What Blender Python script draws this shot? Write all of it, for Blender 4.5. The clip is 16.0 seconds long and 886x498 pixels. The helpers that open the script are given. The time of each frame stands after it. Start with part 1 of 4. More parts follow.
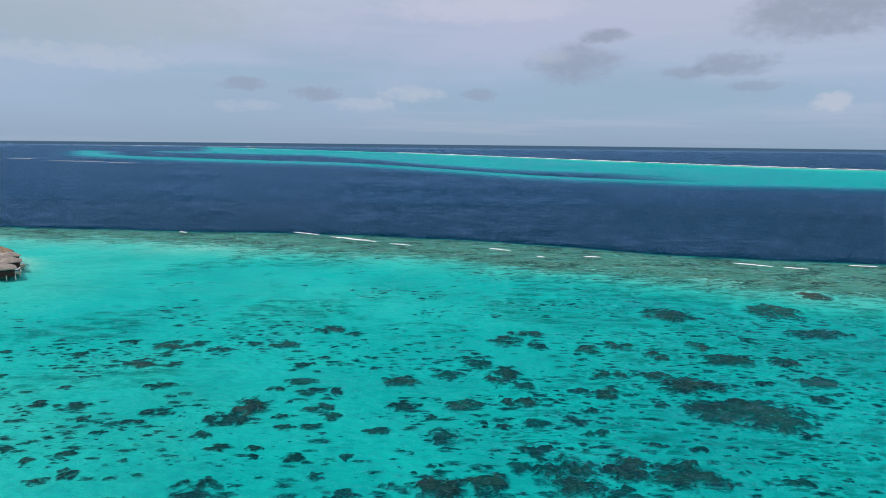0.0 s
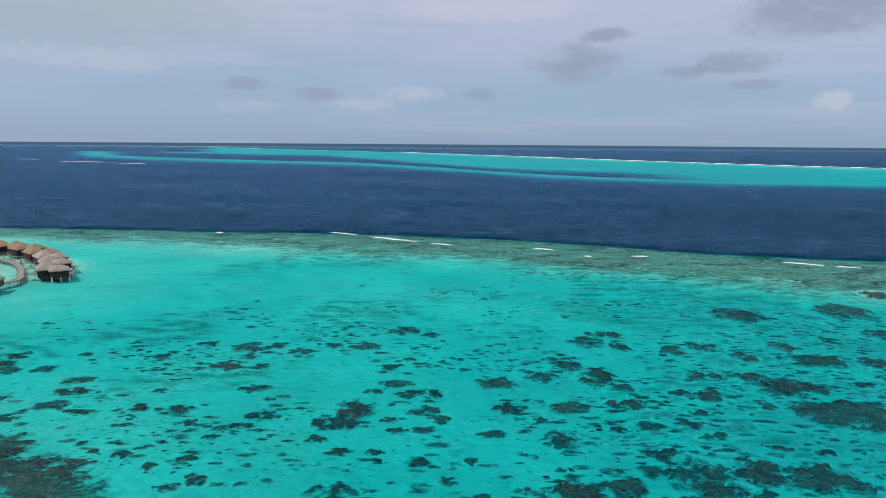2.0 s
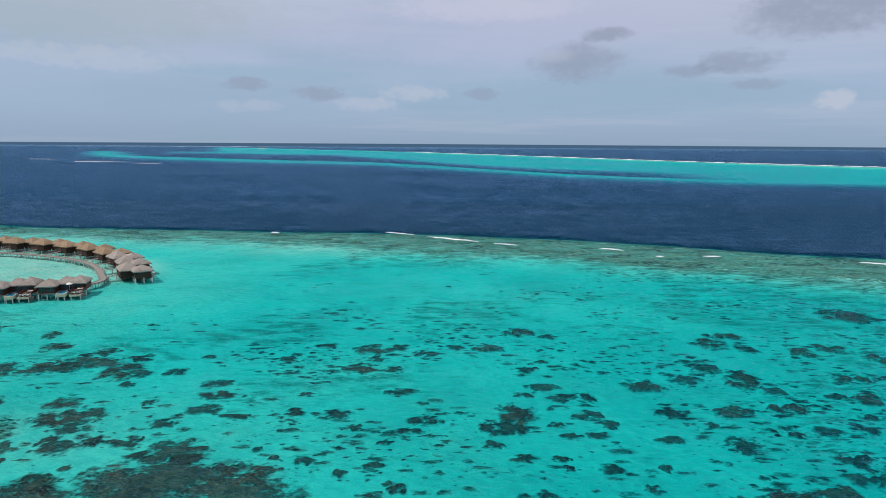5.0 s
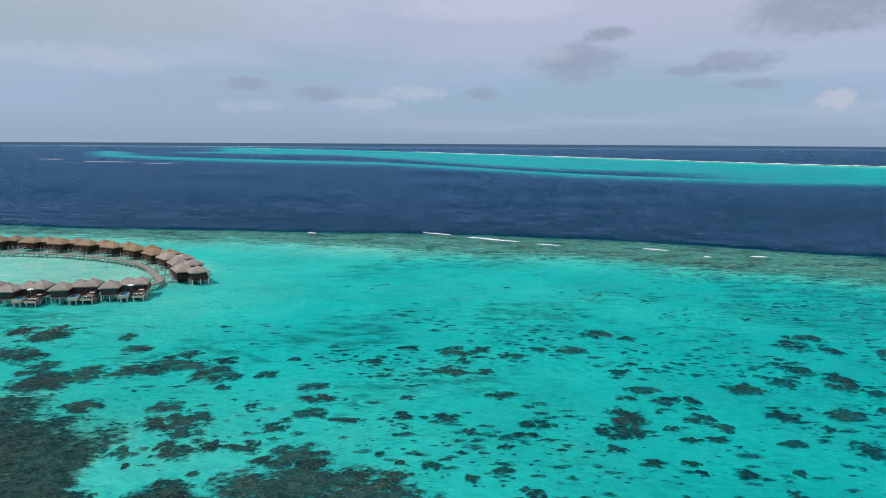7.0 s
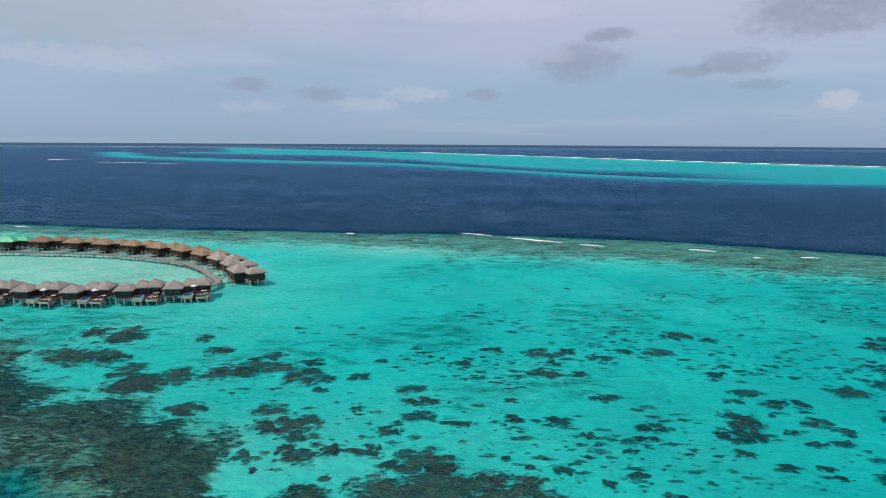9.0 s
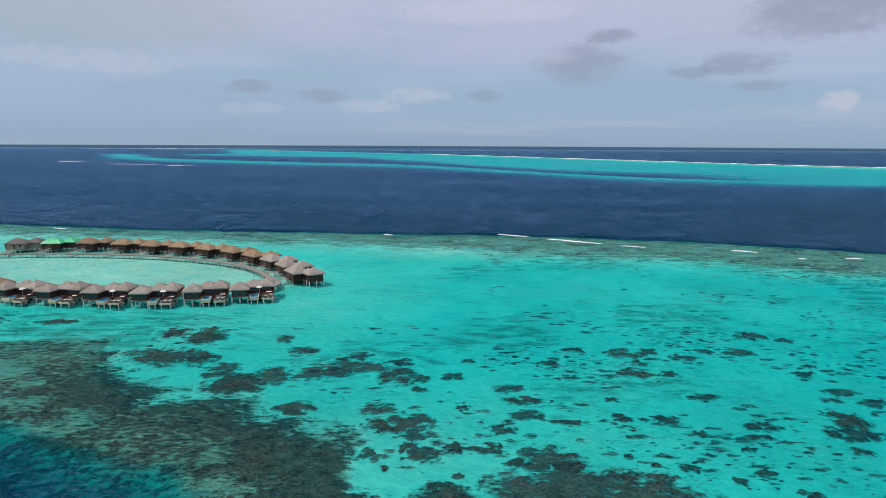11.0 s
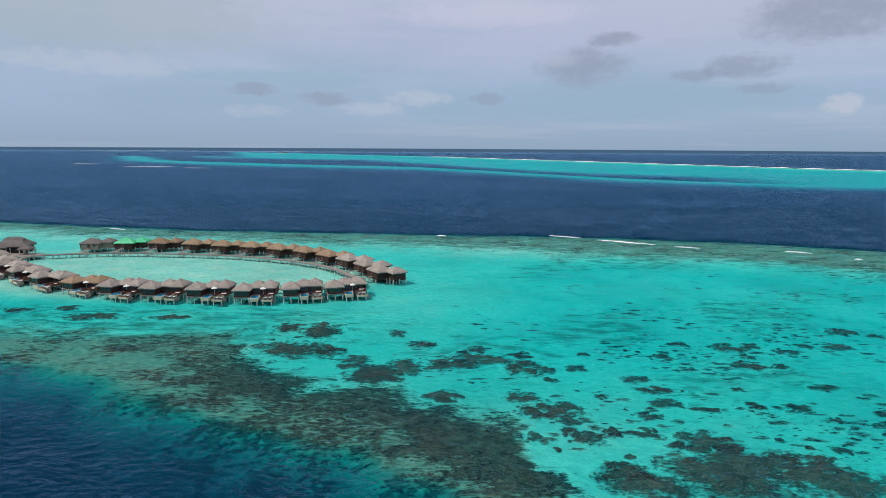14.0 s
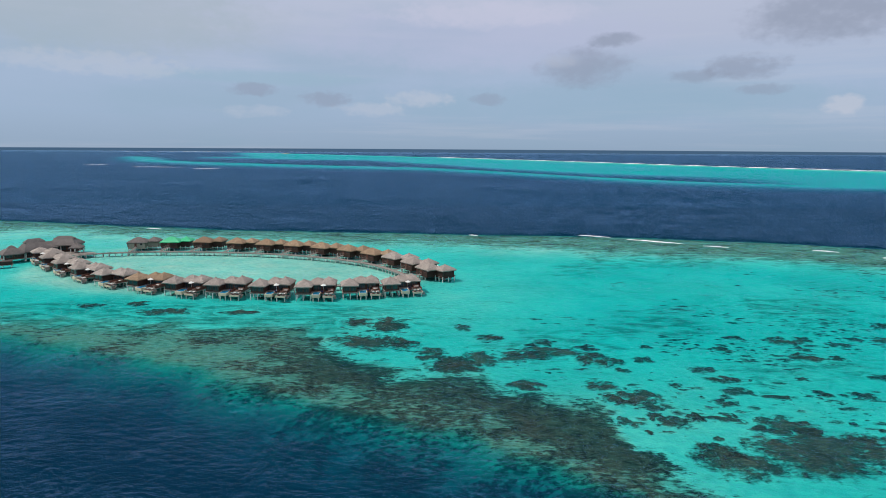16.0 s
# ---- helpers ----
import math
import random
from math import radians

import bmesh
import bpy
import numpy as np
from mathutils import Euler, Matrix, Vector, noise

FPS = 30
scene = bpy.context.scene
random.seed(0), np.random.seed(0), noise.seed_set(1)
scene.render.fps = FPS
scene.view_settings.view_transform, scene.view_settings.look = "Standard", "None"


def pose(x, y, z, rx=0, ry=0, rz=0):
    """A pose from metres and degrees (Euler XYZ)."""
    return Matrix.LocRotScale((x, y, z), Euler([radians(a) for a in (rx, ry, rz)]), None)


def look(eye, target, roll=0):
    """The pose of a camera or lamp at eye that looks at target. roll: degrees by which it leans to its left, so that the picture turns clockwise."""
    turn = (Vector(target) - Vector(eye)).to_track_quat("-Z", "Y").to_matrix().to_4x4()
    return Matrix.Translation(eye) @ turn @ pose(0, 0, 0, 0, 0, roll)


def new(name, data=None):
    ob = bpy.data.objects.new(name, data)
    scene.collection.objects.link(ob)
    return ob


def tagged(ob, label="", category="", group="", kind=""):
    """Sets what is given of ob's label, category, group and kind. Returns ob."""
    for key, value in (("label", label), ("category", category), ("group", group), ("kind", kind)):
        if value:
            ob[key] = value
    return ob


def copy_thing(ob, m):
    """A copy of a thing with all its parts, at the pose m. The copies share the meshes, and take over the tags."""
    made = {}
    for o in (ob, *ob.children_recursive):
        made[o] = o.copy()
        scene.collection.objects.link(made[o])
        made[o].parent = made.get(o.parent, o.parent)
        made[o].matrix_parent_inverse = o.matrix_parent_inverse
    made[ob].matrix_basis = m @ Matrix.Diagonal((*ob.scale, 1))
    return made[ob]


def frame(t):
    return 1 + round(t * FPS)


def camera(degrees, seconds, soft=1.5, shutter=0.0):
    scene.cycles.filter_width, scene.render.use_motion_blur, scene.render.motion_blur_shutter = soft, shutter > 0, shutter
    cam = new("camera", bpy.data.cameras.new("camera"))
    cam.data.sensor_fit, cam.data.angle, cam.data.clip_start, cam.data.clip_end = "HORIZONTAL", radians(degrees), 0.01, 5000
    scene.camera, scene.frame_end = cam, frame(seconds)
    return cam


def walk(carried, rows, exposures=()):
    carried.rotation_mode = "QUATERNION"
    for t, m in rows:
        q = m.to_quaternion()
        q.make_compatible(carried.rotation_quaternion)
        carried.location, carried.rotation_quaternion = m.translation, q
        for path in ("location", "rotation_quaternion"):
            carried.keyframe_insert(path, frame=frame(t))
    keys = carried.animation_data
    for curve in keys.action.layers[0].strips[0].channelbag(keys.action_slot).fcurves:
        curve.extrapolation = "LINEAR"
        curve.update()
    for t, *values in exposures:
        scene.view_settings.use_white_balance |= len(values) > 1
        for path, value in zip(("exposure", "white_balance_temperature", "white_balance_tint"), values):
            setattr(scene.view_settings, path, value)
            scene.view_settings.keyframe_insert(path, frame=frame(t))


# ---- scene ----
cam = camera(72.0, 16.0, soft=0.6)


def aim(x, y, z, yaw, pitch, lean):
    a, b = radians(yaw), radians(pitch)
    way = Vector((-math.sin(a) * math.cos(b), math.cos(a) * math.cos(b), math.sin(b)))
    return look((x, y, z), Vector((x, y, z)) + way * 100, -lean)


# seconds, x, y, z, yaw, pitch, lean to the right
ROWS = [
    (0.0, 0.00, 0.00, 45.00, 0.000, -9.903, -0.595),
    (0.5, -4.54, 0.34, 44.93, 0.032, -9.915, -0.518),
    (1.0, -9.13, 0.72, 44.87, 0.065, -9.923, -0.468),
    (1.5, -13.66, 1.12, 44.77, 0.077, -9.930, -0.449),
    (2.0, -18.16, 1.59, 44.65, 0.086, -9.934, -0.423),
    (2.5, -22.74, 2.12, 44.51, 0.122, -9.936, -0.396),
    (3.0, -27.24, 2.59, 44.38, 0.158, -9.941, -0.385),
    (3.5, -31.73, 2.99, 44.29, 0.193, -9.945, -0.386),
    (4.0, -36.26, 3.37, 44.23, 0.232, -9.949, -0.392),
    (6.5, -58.70, 4.99, 44.11, 0.288, -9.975, -0.337),
    (7.0, -63.28, 5.26, 44.12, 0.310, -9.978, -0.326),
    (7.5, -67.79, 5.57, 44.09, 0.335, -9.979, -0.328),
    (8.0, -72.29, 5.95, 44.01, 0.370, -9.970, -0.337),
    (8.5, -76.78, 6.34, 43.85, 0.412, -9.952, -0.344),
    (9.0, -81.26, 6.70, 43.72, 0.464, -9.914, -0.342),
    (11.5, -103.21, 4.52, 43.77, 0.596, -9.738, -0.263),
    (12.0, -107.38, 3.62, 43.77, 0.646, -9.689, -0.265),
    (12.5, -111.51, 2.58, 43.75, 0.698, -9.645, -0.272),
    (13.0, -115.58, 1.38, 43.76, 0.740, -9.602, -0.281),
    (13.5, -119.62, 0.03, 43.77, 0.775, -9.565, -0.299),
    (14.0, -123.68, -1.37, 43.75, 0.802, -9.533, -0.332),
    (14.5, -127.69, -2.88, 43.76, 0.823, -9.496, -0.364),
    (15.0, -131.60, -4.59, 43.82, 0.834, -9.478, -0.383),
    (15.5, -135.46, -6.40, 43.94, 0.841, -9.476, -0.378),
    (16.0, -139.33, -8.23, 44.09, 0.846, -9.485, -0.349),
]
walk(cam, [(r[0], aim(*r[1:])) for r in ROWS])

# ---- world: thin blue sky behind a broken layer of grey cloud ----
SUN_EL, SUN_AZ = 56.0, -98.0      # azimuth from +y towards +x
world = bpy.data.worlds.new("overcast_sky")
scene.world = world
world.use_nodes = True
wt = world.node_tree
wt.nodes.clear()


def wn(kind, **kw):
    n = wt.nodes.new(kind)
    for k, v in kw.items():
        if k == "op":
            n.operation = v
        elif k == "ins":
            for i, s in v.items():
                if isinstance(s, bpy.types.NodeSocket):
                    wt.links.new(s, n.inputs[i])
                else:
                    n.inputs[i].default_value = s
    return n


def wmath(op, a, b=0.0, c=0.0, clamp=False):
    n = wn("ShaderNodeMath", op=op, ins={0: a, 1: b, 2: c})
    n.use_clamp = clamp
    return n.outputs[0]


def wmix(fac, a, b):
    n = wt.nodes.new("ShaderNodeMix")
    n.data_type = "RGBA"
    for i, s in ((0, fac), (6, a), (7, b)):
        if isinstance(s, bpy.types.NodeSocket):
            wt.links.new(s, n.inputs[i])
        else:
            n.inputs[i].default_value = s
    return n.outputs[2]


def wramp(s, stops):
    n = wt.nodes.new("ShaderNodeValToRGB")
    wt.links.new(s, n.inputs[0])
    el = n.color_ramp.elements
    while len(el) < len(stops):
        el.new(0.5)
    for e, (p, c) in zip(el, stops):
        e.position, e.color = p, (*c, 1)
    return n.outputs[0]


def smooth(s, lo, hi):
    n = wt.nodes.new("ShaderNodeMapRange")
    n.interpolation_type = "SMOOTHSTEP"
    wt.links.new(s, n.inputs[0])
    n.inputs[1].default_value, n.inputs[2].default_value = lo, hi
    return n.outputs[0]


way = wt.nodes.new("ShaderNodeTexCoord").outputs["Generated"]
sep = wn("ShaderNodeSeparateXYZ", ins={0: way})
az = wmath("MULTIPLY", wmath("ARCTAN2", sep.outputs[0], sep.outputs[1]), 57.29578)
el = wmath("MULTIPLY", wmath("ARCSINE", sep.outputs[2]), 57.29578)


def wnoise(sx, sy, scale, detail, rough=0.55, off=0.0):
    v = wn("ShaderNodeCombineXYZ", ins={0: wmath("MULTIPLY", az, sx), 1: wmath("MULTIPLY", el, sy), 2: off})
    n = wn("ShaderNodeTexNoise", ins={"Vector": v.outputs[0], "Scale": scale, "Detail": detail, "Roughness": rough})
    return n.outputs[0]


sky = wt.nodes.new("ShaderNodeTexSky")
sky.sky_type = "NISHITA"
sky.sun_disc = False
sky.sun_elevation, sky.sun_rotation = radians(SUN_EL), radians(SUN_AZ)
blue = wn("ShaderNodeVectorMath", op="SCALE", ins={0: sky.outputs[0], "Scale": 0.1}).outputs[0]
# the cloud layer's brightness by height above the horizon
layer = wramp(wmath("DIVIDE", wmath("ADD", el, 1.0), 41.0), [
    (0.02, (0.29, 0.40, 0.55)), (0.09, (0.33, 0.445, 0.62)), (0.17, (0.38, 0.48, 0.66)),
    (0.26, (0.46, 0.51, 0.66)), (0.34, (0.50, 0.545, 0.69)), (1.0, (0.80, 0.84, 0.92))])
broad = wnoise(0.045, 0.16, 1.0, 5, 0.5, 3.1)
streak = wnoise(0.03, 0.5, 1.0, 6, 0.6, 7.7)
layer = wmix(wmath("MULTIPLY", smooth(broad, 0.42, 0.66), 0.42), layer, (0.27, 0.41, 0.54, 1))
layer = wmix(wmath("MULTIPLY", smooth(streak, 0.5, 0.7), 0.3), layer, (0.52, 0.56, 0.68, 1))
col = wmix(0.93, blue, layer)
warp = wnoise(0.45, 0.85, 1.0, 5, 0.5, 1.3)
fine = wnoise(1.3, 2.0, 1.0, 4, 0.5, 5.9)


def cloud(colour, paint, a, e, ra, re, strength, ragged=1.5):
    """A single cloud: an uneven blot round one direction (degrees)."""
    da = wmath("DIVIDE", wmath("SUBTRACT", az, a), ra)
    de = wmath("DIVIDE", wmath("SUBTRACT", el, e), re)
    r2 = wmath("ADD", wmath("MULTIPLY", da, da), wmath("MULTIPLY", de, de))
    lift = wmath("MULTIPLY", wmath("SUBTRACT", wmath("ADD", wmath("MULTIPLY", warp, 0.6), wmath("MULTIPLY", fine, 0.4)), 0.5), ragged * 2.6)
    body = wmath("ADD", wmath("SUBTRACT", 1.0, r2), lift)
    return wmix(wmath("MULTIPLY", smooth(body, -0.25, 1.0), strength), colour, paint)


GREY, DUSK, PALE = (0.27, 0.315, 0.42, 1), (0.285, 0.335, 0.45, 1), (0.50, 0.55, 0.66, 1)
col = cloud(col, (0.30, 0.44, 0.58, 1), 12, 3.9, 24, 2.0, 0.6, 0.7)
col = cloud(col, (0.37, 0.455, 0.52, 1), -30, 10.5, 16, 4.0, 0.6, 0.7)
col = cloud(col, (0.46, 0.50, 0.69, 1), 2, 9.5, 18, 3.0, 0.5, 0.7)
col = cloud(col, (0.32, 0.46, 0.59, 1), -17, 5.9, 11, 0.7, 0.7, 0.6)
col = cloud(col, PALE, -30, 6.4, 9, 1.0, 0.5)
col = cloud(col, PALE, -3.4, 4.3, 3.2, 0.9, 0.6)
col = cloud(col, PALE, -7.5, 3.3, 3.5, 0.7, 0.5)
col = cloud(col, PALE, -18, 3.0, 3.0, 0.6, 0.35)
col = cloud(col, DUSK, -11.5, 4.2, 2.6, 0.7, 0.6)
col = cloud(col, DUSK, -18.0, 4.9, 2.2, 0.6, 0.6)
col = cloud(col, DUSK, 3.2, 4.3, 1.8, 0.6, 0.5)
col = cloud(col, GREY, 11.6, 7.0, 4.4, 1.8, 0.62, 0.9)
col = cloud(col, GREY, 14.2, 9.2, 2.3, 0.7, 0.7, 1.1)
col = cloud(col, PALE, 9.6, 7.6, 2.0, 0.7, 0.35, 1.2)
col = cloud(col, GREY, 21.0, 6.0, 2.6, 0.6, 0.5, 1.2)
col = cloud(col, GREY, 24.6, 6.6, 3.4, 1.1, 0.62, 1.2)
col = cloud(col, DUSK, 26.0, 4.8, 2.2, 0.5, 0.5)
col = cloud(col, GREY, 30.5, 10.2, 6.6, 2.2, 0.7, 0.9)
col = cloud(col, PALE, 31.7, 3.4, 1.5, 0.8, 0.8, 1.6)
col = cloud(col, (0.57, 0.58, 0.72, 1), 3, 11.6, 10, 1.3, 0.6, 0.8)
# beyond the last of the water sheet: hazy open sea
col = wmix(smooth(el, -0.16, -0.24), col, (0.06, 0.12, 0.205, 1))
back = wn("ShaderNodeBackground", ins={0: col, 1: 1.0})
outw = wt.nodes.new("ShaderNodeOutputWorld")
wt.links.new(back.outputs[0], outw.inputs[0])

sun = new("sun", bpy.data.lights.new("sun", "SUN"))
sun.data.energy, sun.data.angle, sun.data.color = 3.0, radians(2), (1.0, 0.95, 0.87)
sa, se = radians(SUN_AZ), radians(SUN_EL)
sun.matrix_world = look((0, 0, 200), Vector((0, 0, 200)) - Vector((math.sin(sa) * math.cos(se), math.cos(sa) * math.cos(se), math.sin(se))))


# ---- materials ----
class Mat:
    """A small builder of node materials."""

    def __init__(self, name):
        self.m = bpy.data.materials.new(name)
        self.m.use_nodes = True
        self.t = self.m.node_tree
        self.b = self.t.nodes["Principled BSDF"]
        self.place = self.t.nodes.new("ShaderNodeNewGeometry").outputs["Position"]
        self.local = self.t.nodes.new("ShaderNodeTexCoord").outputs["Object"]

    def put(self, sock, v):
        if isinstance(v, bpy.types.NodeSocket):
            self.t.links.new(v, sock)
        else:
            sock.default_value = v

    def math(self, op, a, b=0.0, clamp=False):
        n = self.t.nodes.new("ShaderNodeMath")
        n.operation, n.use_clamp = op, clamp
        self.put(n.inputs[0], a), self.put(n.inputs[1], b)
        return n.outputs[0]

    def noise(self, scale, detail=4, rough=0.55, vec=None, stretch=(1, 1, 1), turn=0.0):
        mp = self.t.nodes.new("ShaderNodeMapping")
        self.put(mp.inputs[0], vec or self.place)
        mp.vector_type = "TEXTURE"
        mp.inputs["Scale"].default_value = tuple(1 / v for v in stretch)
        mp.inputs["Rotation"].default_value = (0, 0, radians(turn))
        n = self.t.nodes.new("ShaderNodeTexNoise")
        self.put(n.inputs["Vector"], mp.outputs[0])
        n.inputs["Scale"].default_value, n.inputs["Detail"].default_value, n.inputs["Roughness"].default_value = scale, detail, rough
        return n.outputs[0]

    def smooth(self, s, lo, hi, a=0.0, b=1.0):
        n = self.t.nodes.new("ShaderNodeMapRange")
        n.interpolation_type = "SMOOTHSTEP"
        for i, v in enumerate((s, lo, hi, a, b)):
            self.put(n.inputs[i], v)
        return n.outputs[0]

    def mix(self, fac, a, b):
        n = self.t.nodes.new("ShaderNodeMix")
        n.data_type = "RGBA"
        for i, v in ((0, fac), (6, a), (7, b)):
            self.put(n.inputs[i], (*v, 1) if isinstance(v, tuple) and len(v) == 3 else v)
        return n.outputs[2]

    def bump(self, height, strength, distance):
        n = self.t.nodes.new("ShaderNodeBump")
        n.inputs["Strength"].default_value, n.inputs["Distance"].default_value = strength, distance
        self.put(n.inputs["Height"], height)
        self.put(self.b.inputs["Normal"], n.outputs[0])
        return n.outputs[0]

    def attr(self, name):
        n = self.t.nodes.new("ShaderNodeAttribute")
        n.attribute_name = name
        return n.outputs["Fac"]

    def random(self):
        return self.t.nodes.new("ShaderNodeObjectInfo").outputs["Random"]

    def z(self):
        n = self.t.nodes.new("ShaderNodeSeparateXYZ")
        self.put(n.inputs[0], self.place)
        return n.outputs[2]

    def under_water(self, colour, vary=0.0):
        """Puts into the colour the light lost and scattered by the column of sea water above a point: red goes first,
        then green.
        """
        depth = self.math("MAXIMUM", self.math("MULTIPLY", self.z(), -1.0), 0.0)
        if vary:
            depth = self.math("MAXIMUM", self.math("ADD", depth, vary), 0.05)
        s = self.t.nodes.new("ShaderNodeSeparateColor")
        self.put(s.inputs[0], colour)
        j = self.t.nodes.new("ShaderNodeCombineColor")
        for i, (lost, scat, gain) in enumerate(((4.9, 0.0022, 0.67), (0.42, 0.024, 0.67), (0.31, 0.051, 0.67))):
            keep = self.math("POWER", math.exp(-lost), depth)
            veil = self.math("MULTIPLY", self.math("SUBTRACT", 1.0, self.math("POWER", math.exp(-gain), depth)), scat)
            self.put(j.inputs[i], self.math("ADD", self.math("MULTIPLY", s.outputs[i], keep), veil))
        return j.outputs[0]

    def done(self, colour, rough=0.6, spec=0.5, metal=0.0):
        self.put(self.b.inputs["Base Color"], (*colour, 1) if isinstance(colour, tuple) and len(colour) == 3 else colour)
        self.put(self.b.inputs["Roughness"], rough)
        self.b.inputs["Specular IOR Level"].default_value = spec
        self.b.inputs["Metallic"].default_value = metal
        return self.m


def sand_colour(k):
    sand = k.mix(k.smooth(k.noise(0.035, 5), 0.35, 0.7), (0.61, 0.60, 0.475), (0.51, 0.505, 0.40))
    sand = k.mix(k.math("MULTIPLY", k.smooth(k.noise(0.5, 5, 0.7, stretch=(0.6, 1.6, 1)), 0.5, 0.75), 0.3), sand, (0.31, 0.31, 0.25))
    return k.mix(k.math("MULTIPLY", k.smooth(k.noise(0.16, 6, 0.72, stretch=(0.55, 1.3, 1)), 0.54, 0.74), 0.45), sand, (0.25, 0.25, 0.19))


def reef_colour(k, deep, pale):
    heads = k.noise(2.4, 5, 0.72, stretch=(0.8, 1.15, 1))
    clumps = k.noise(0.4, 4, 0.6)
    both = k.math("ADD", k.math("MULTIPLY", heads, 0.7), k.math("MULTIPLY", clumps, 0.3))
    reef = k.mix(k.smooth(both, 0.40, 0.62), deep, pale)
    reef = k.mix(k.math("MULTIPLY", k.smooth(k.noise(0.10, 5, 0.6), 0.48, 0.68), 0.4), reef, (0.10, 0.088, 0.06))
    # coral relief, and pale heads of broken coral
    ribs = k.noise(0.9, 4, 0.65, stretch=(0.7, 1.2, 1), turn=-20)
    k.bump(k.math("ADD", k.math("MULTIPLY", heads, 0.5), k.math("MULTIPLY", ribs, 0.7)), 1.0, 0.4)
    return k.mix(k.math("MULTIPLY", k.smooth(k.noise(2.0, 4, 0.7), 0.58, 0.69), 0.55), reef, (0.34, 0.27, 0.20))


def mat_seabed():
    k = Mat("seabed")
    sand = sand_colour(k)
    # sea grass and rubble thinly strewn over the sand
    thin = k.smooth(k.math("ADD", k.noise(0.22, 6, 0.7, stretch=(0.6, 1.4, 1)), k.math("MULTIPLY", k.attr("weed"), 0.26)), 0.66, 0.92)
    rubble = k.mix(k.smooth(k.noise(0.8, 5, 0.7, stretch=(0.7, 1.3, 1)), 0.38, 0.64), (0.15, 0.14, 0.10), (0.27, 0.25, 0.18))
    ground = k.mix(k.math("MULTIPLY", thin, 0.86), sand, rubble)
    # living coral, thick where cover is high
    n1 = k.math("MULTIPLY", k.noise(0.11, 5, 0.62, stretch=(0.7, 1.25, 1)), 1.5)
    n2 = k.math("MULTIPLY", k.noise(0.85, 6, 0.74, stretch=(0.65, 1.3, 1)), 2.4)
    edge = k.math("ADD", k.math("ADD", n1, n2), k.attr("coral"))
    ground = k.mix(k.smooth(edge, 2.2, 2.6), ground, reef_colour(k, (0.032, 0.018, 0.016), (0.165, 0.095, 0.07)))
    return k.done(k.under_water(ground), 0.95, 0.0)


def mat_coral():
    k = Mat("coral")
    rag = k.math("MULTIPLY", k.math("SUBTRACT", k.noise(0.7, 7, 0.78, stretch=(0.5, 1.4, 1)), 0.5), 2.4)
    fray = k.math("MULTIPLY", k.math("SUBTRACT", k.noise(2.6, 4, 0.7, stretch=(0.7, 1.3, 1)), 0.5), 1.6)
    edge = k.math("ADD", k.attr("cover"), k.math("ADD", rag, fray))
    c = k.mix(k.math("MULTIPLY", k.random(), 0.12), reef_colour(k, (0.045, 0.015, 0.013), (0.26, 0.09, 0.064)), (0.11, 0.08, 0.06))
    thick = k.smooth(k.random(), 0.0, 1.0, 1.0, 0.95)
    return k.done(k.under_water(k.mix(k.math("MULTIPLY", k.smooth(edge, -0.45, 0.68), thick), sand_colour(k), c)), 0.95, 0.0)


def mat_water():
    k = Mat("sea_water")
    t = k.t
    t.nodes.remove(k.b)
    swell = k.noise(0.10, 2, 0.5, stretch=(0.45, 1.3, 1), turn=-24)
    chop = k.noise(0.62, 2.5, 0.55, stretch=(0.9, 1.15, 1), turn=-20)
    ripple = k.noise(2.6, 3, 0.6, stretch=(0.6, 1.1, 1), turn=-14)
    h = k.math("ADD", k.math("ADD", k.math("MULTIPLY", swell, 1.4), k.math("MULTIPLY", chop, 1.0)), k.math("MULTIPLY", ripple, 0.25))
    b = t.nodes.new("ShaderNodeBump")
    b.inputs["Strength"].default_value, b.inputs["Distance"].default_value = 1.0, 1.0
    t.links.new(h, b.inputs["Height"])
    gl = t.nodes.new("ShaderNodeBsdfGlossy")
    gl.inputs["Roughness"].default_value = 0.22
    gl.inputs["Color"].default_value = (0.44, 0.69, 1.0, 1)
    t.links.new(b.outputs[0], gl.inputs["Normal"])
    fr = t.nodes.new("ShaderNodeFresnel")
    fr.inputs["IOR"].default_value = 1.33
    t.links.new(b.outputs[0], fr.inputs["Normal"])
    gust = k.math("MULTIPLY", k.smooth(k.noise(0.10, 7, 0.78, stretch=(0.55, 1.1, 1), turn=-14), 0.3, 0.7, 0.35, 1.65), k.smooth(k.noise(0.006, 4, 0.6, stretch=(0.6, 1.6, 1), turn=-4), 0.3, 0.7, 0.75, 1.25))
    lift = k.math("MAXIMUM", k.math("SUBTRACT", fr.outputs[0], 0.12), 0.0)
    # sky reflection is turned down by place over the sheltered lagoon, ripples unchanged
    fac = k.math("MULTIPLY", k.math("MINIMUM", k.math("MULTIPLY", lift, 0.9), 0.34), k.math("MULTIPLY", gust, k.smooth(k.attr("open"), 0.0, 1.0, 0.34, 1.0)))
    clear = t.nodes.new("ShaderNodeBsdfTransparent")
    # ripple light and dark, as from lensing under crest and trough, tinted into the clear colour
    k.put(clear.inputs[0], k.mix(k.smooth(k.math("ADD", k.math("MULTIPLY", chop, 0.6), k.math("MULTIPLY", ripple, 0.4)), 0.38, 0.62), (0.68, 0.85, 0.89), (1.0, 1.0, 1.0)))
    ms = t.nodes.new("ShaderNodeMixShader")
    t.links.new(fac, ms.inputs[0]), t.links.new(clear.outputs[0], ms.inputs[1]), t.links.new(gl.outputs[0], ms.inputs[2])
    t.links.new(ms.outputs[0], t.nodes["Material Output"].inputs[0])
    return k.m


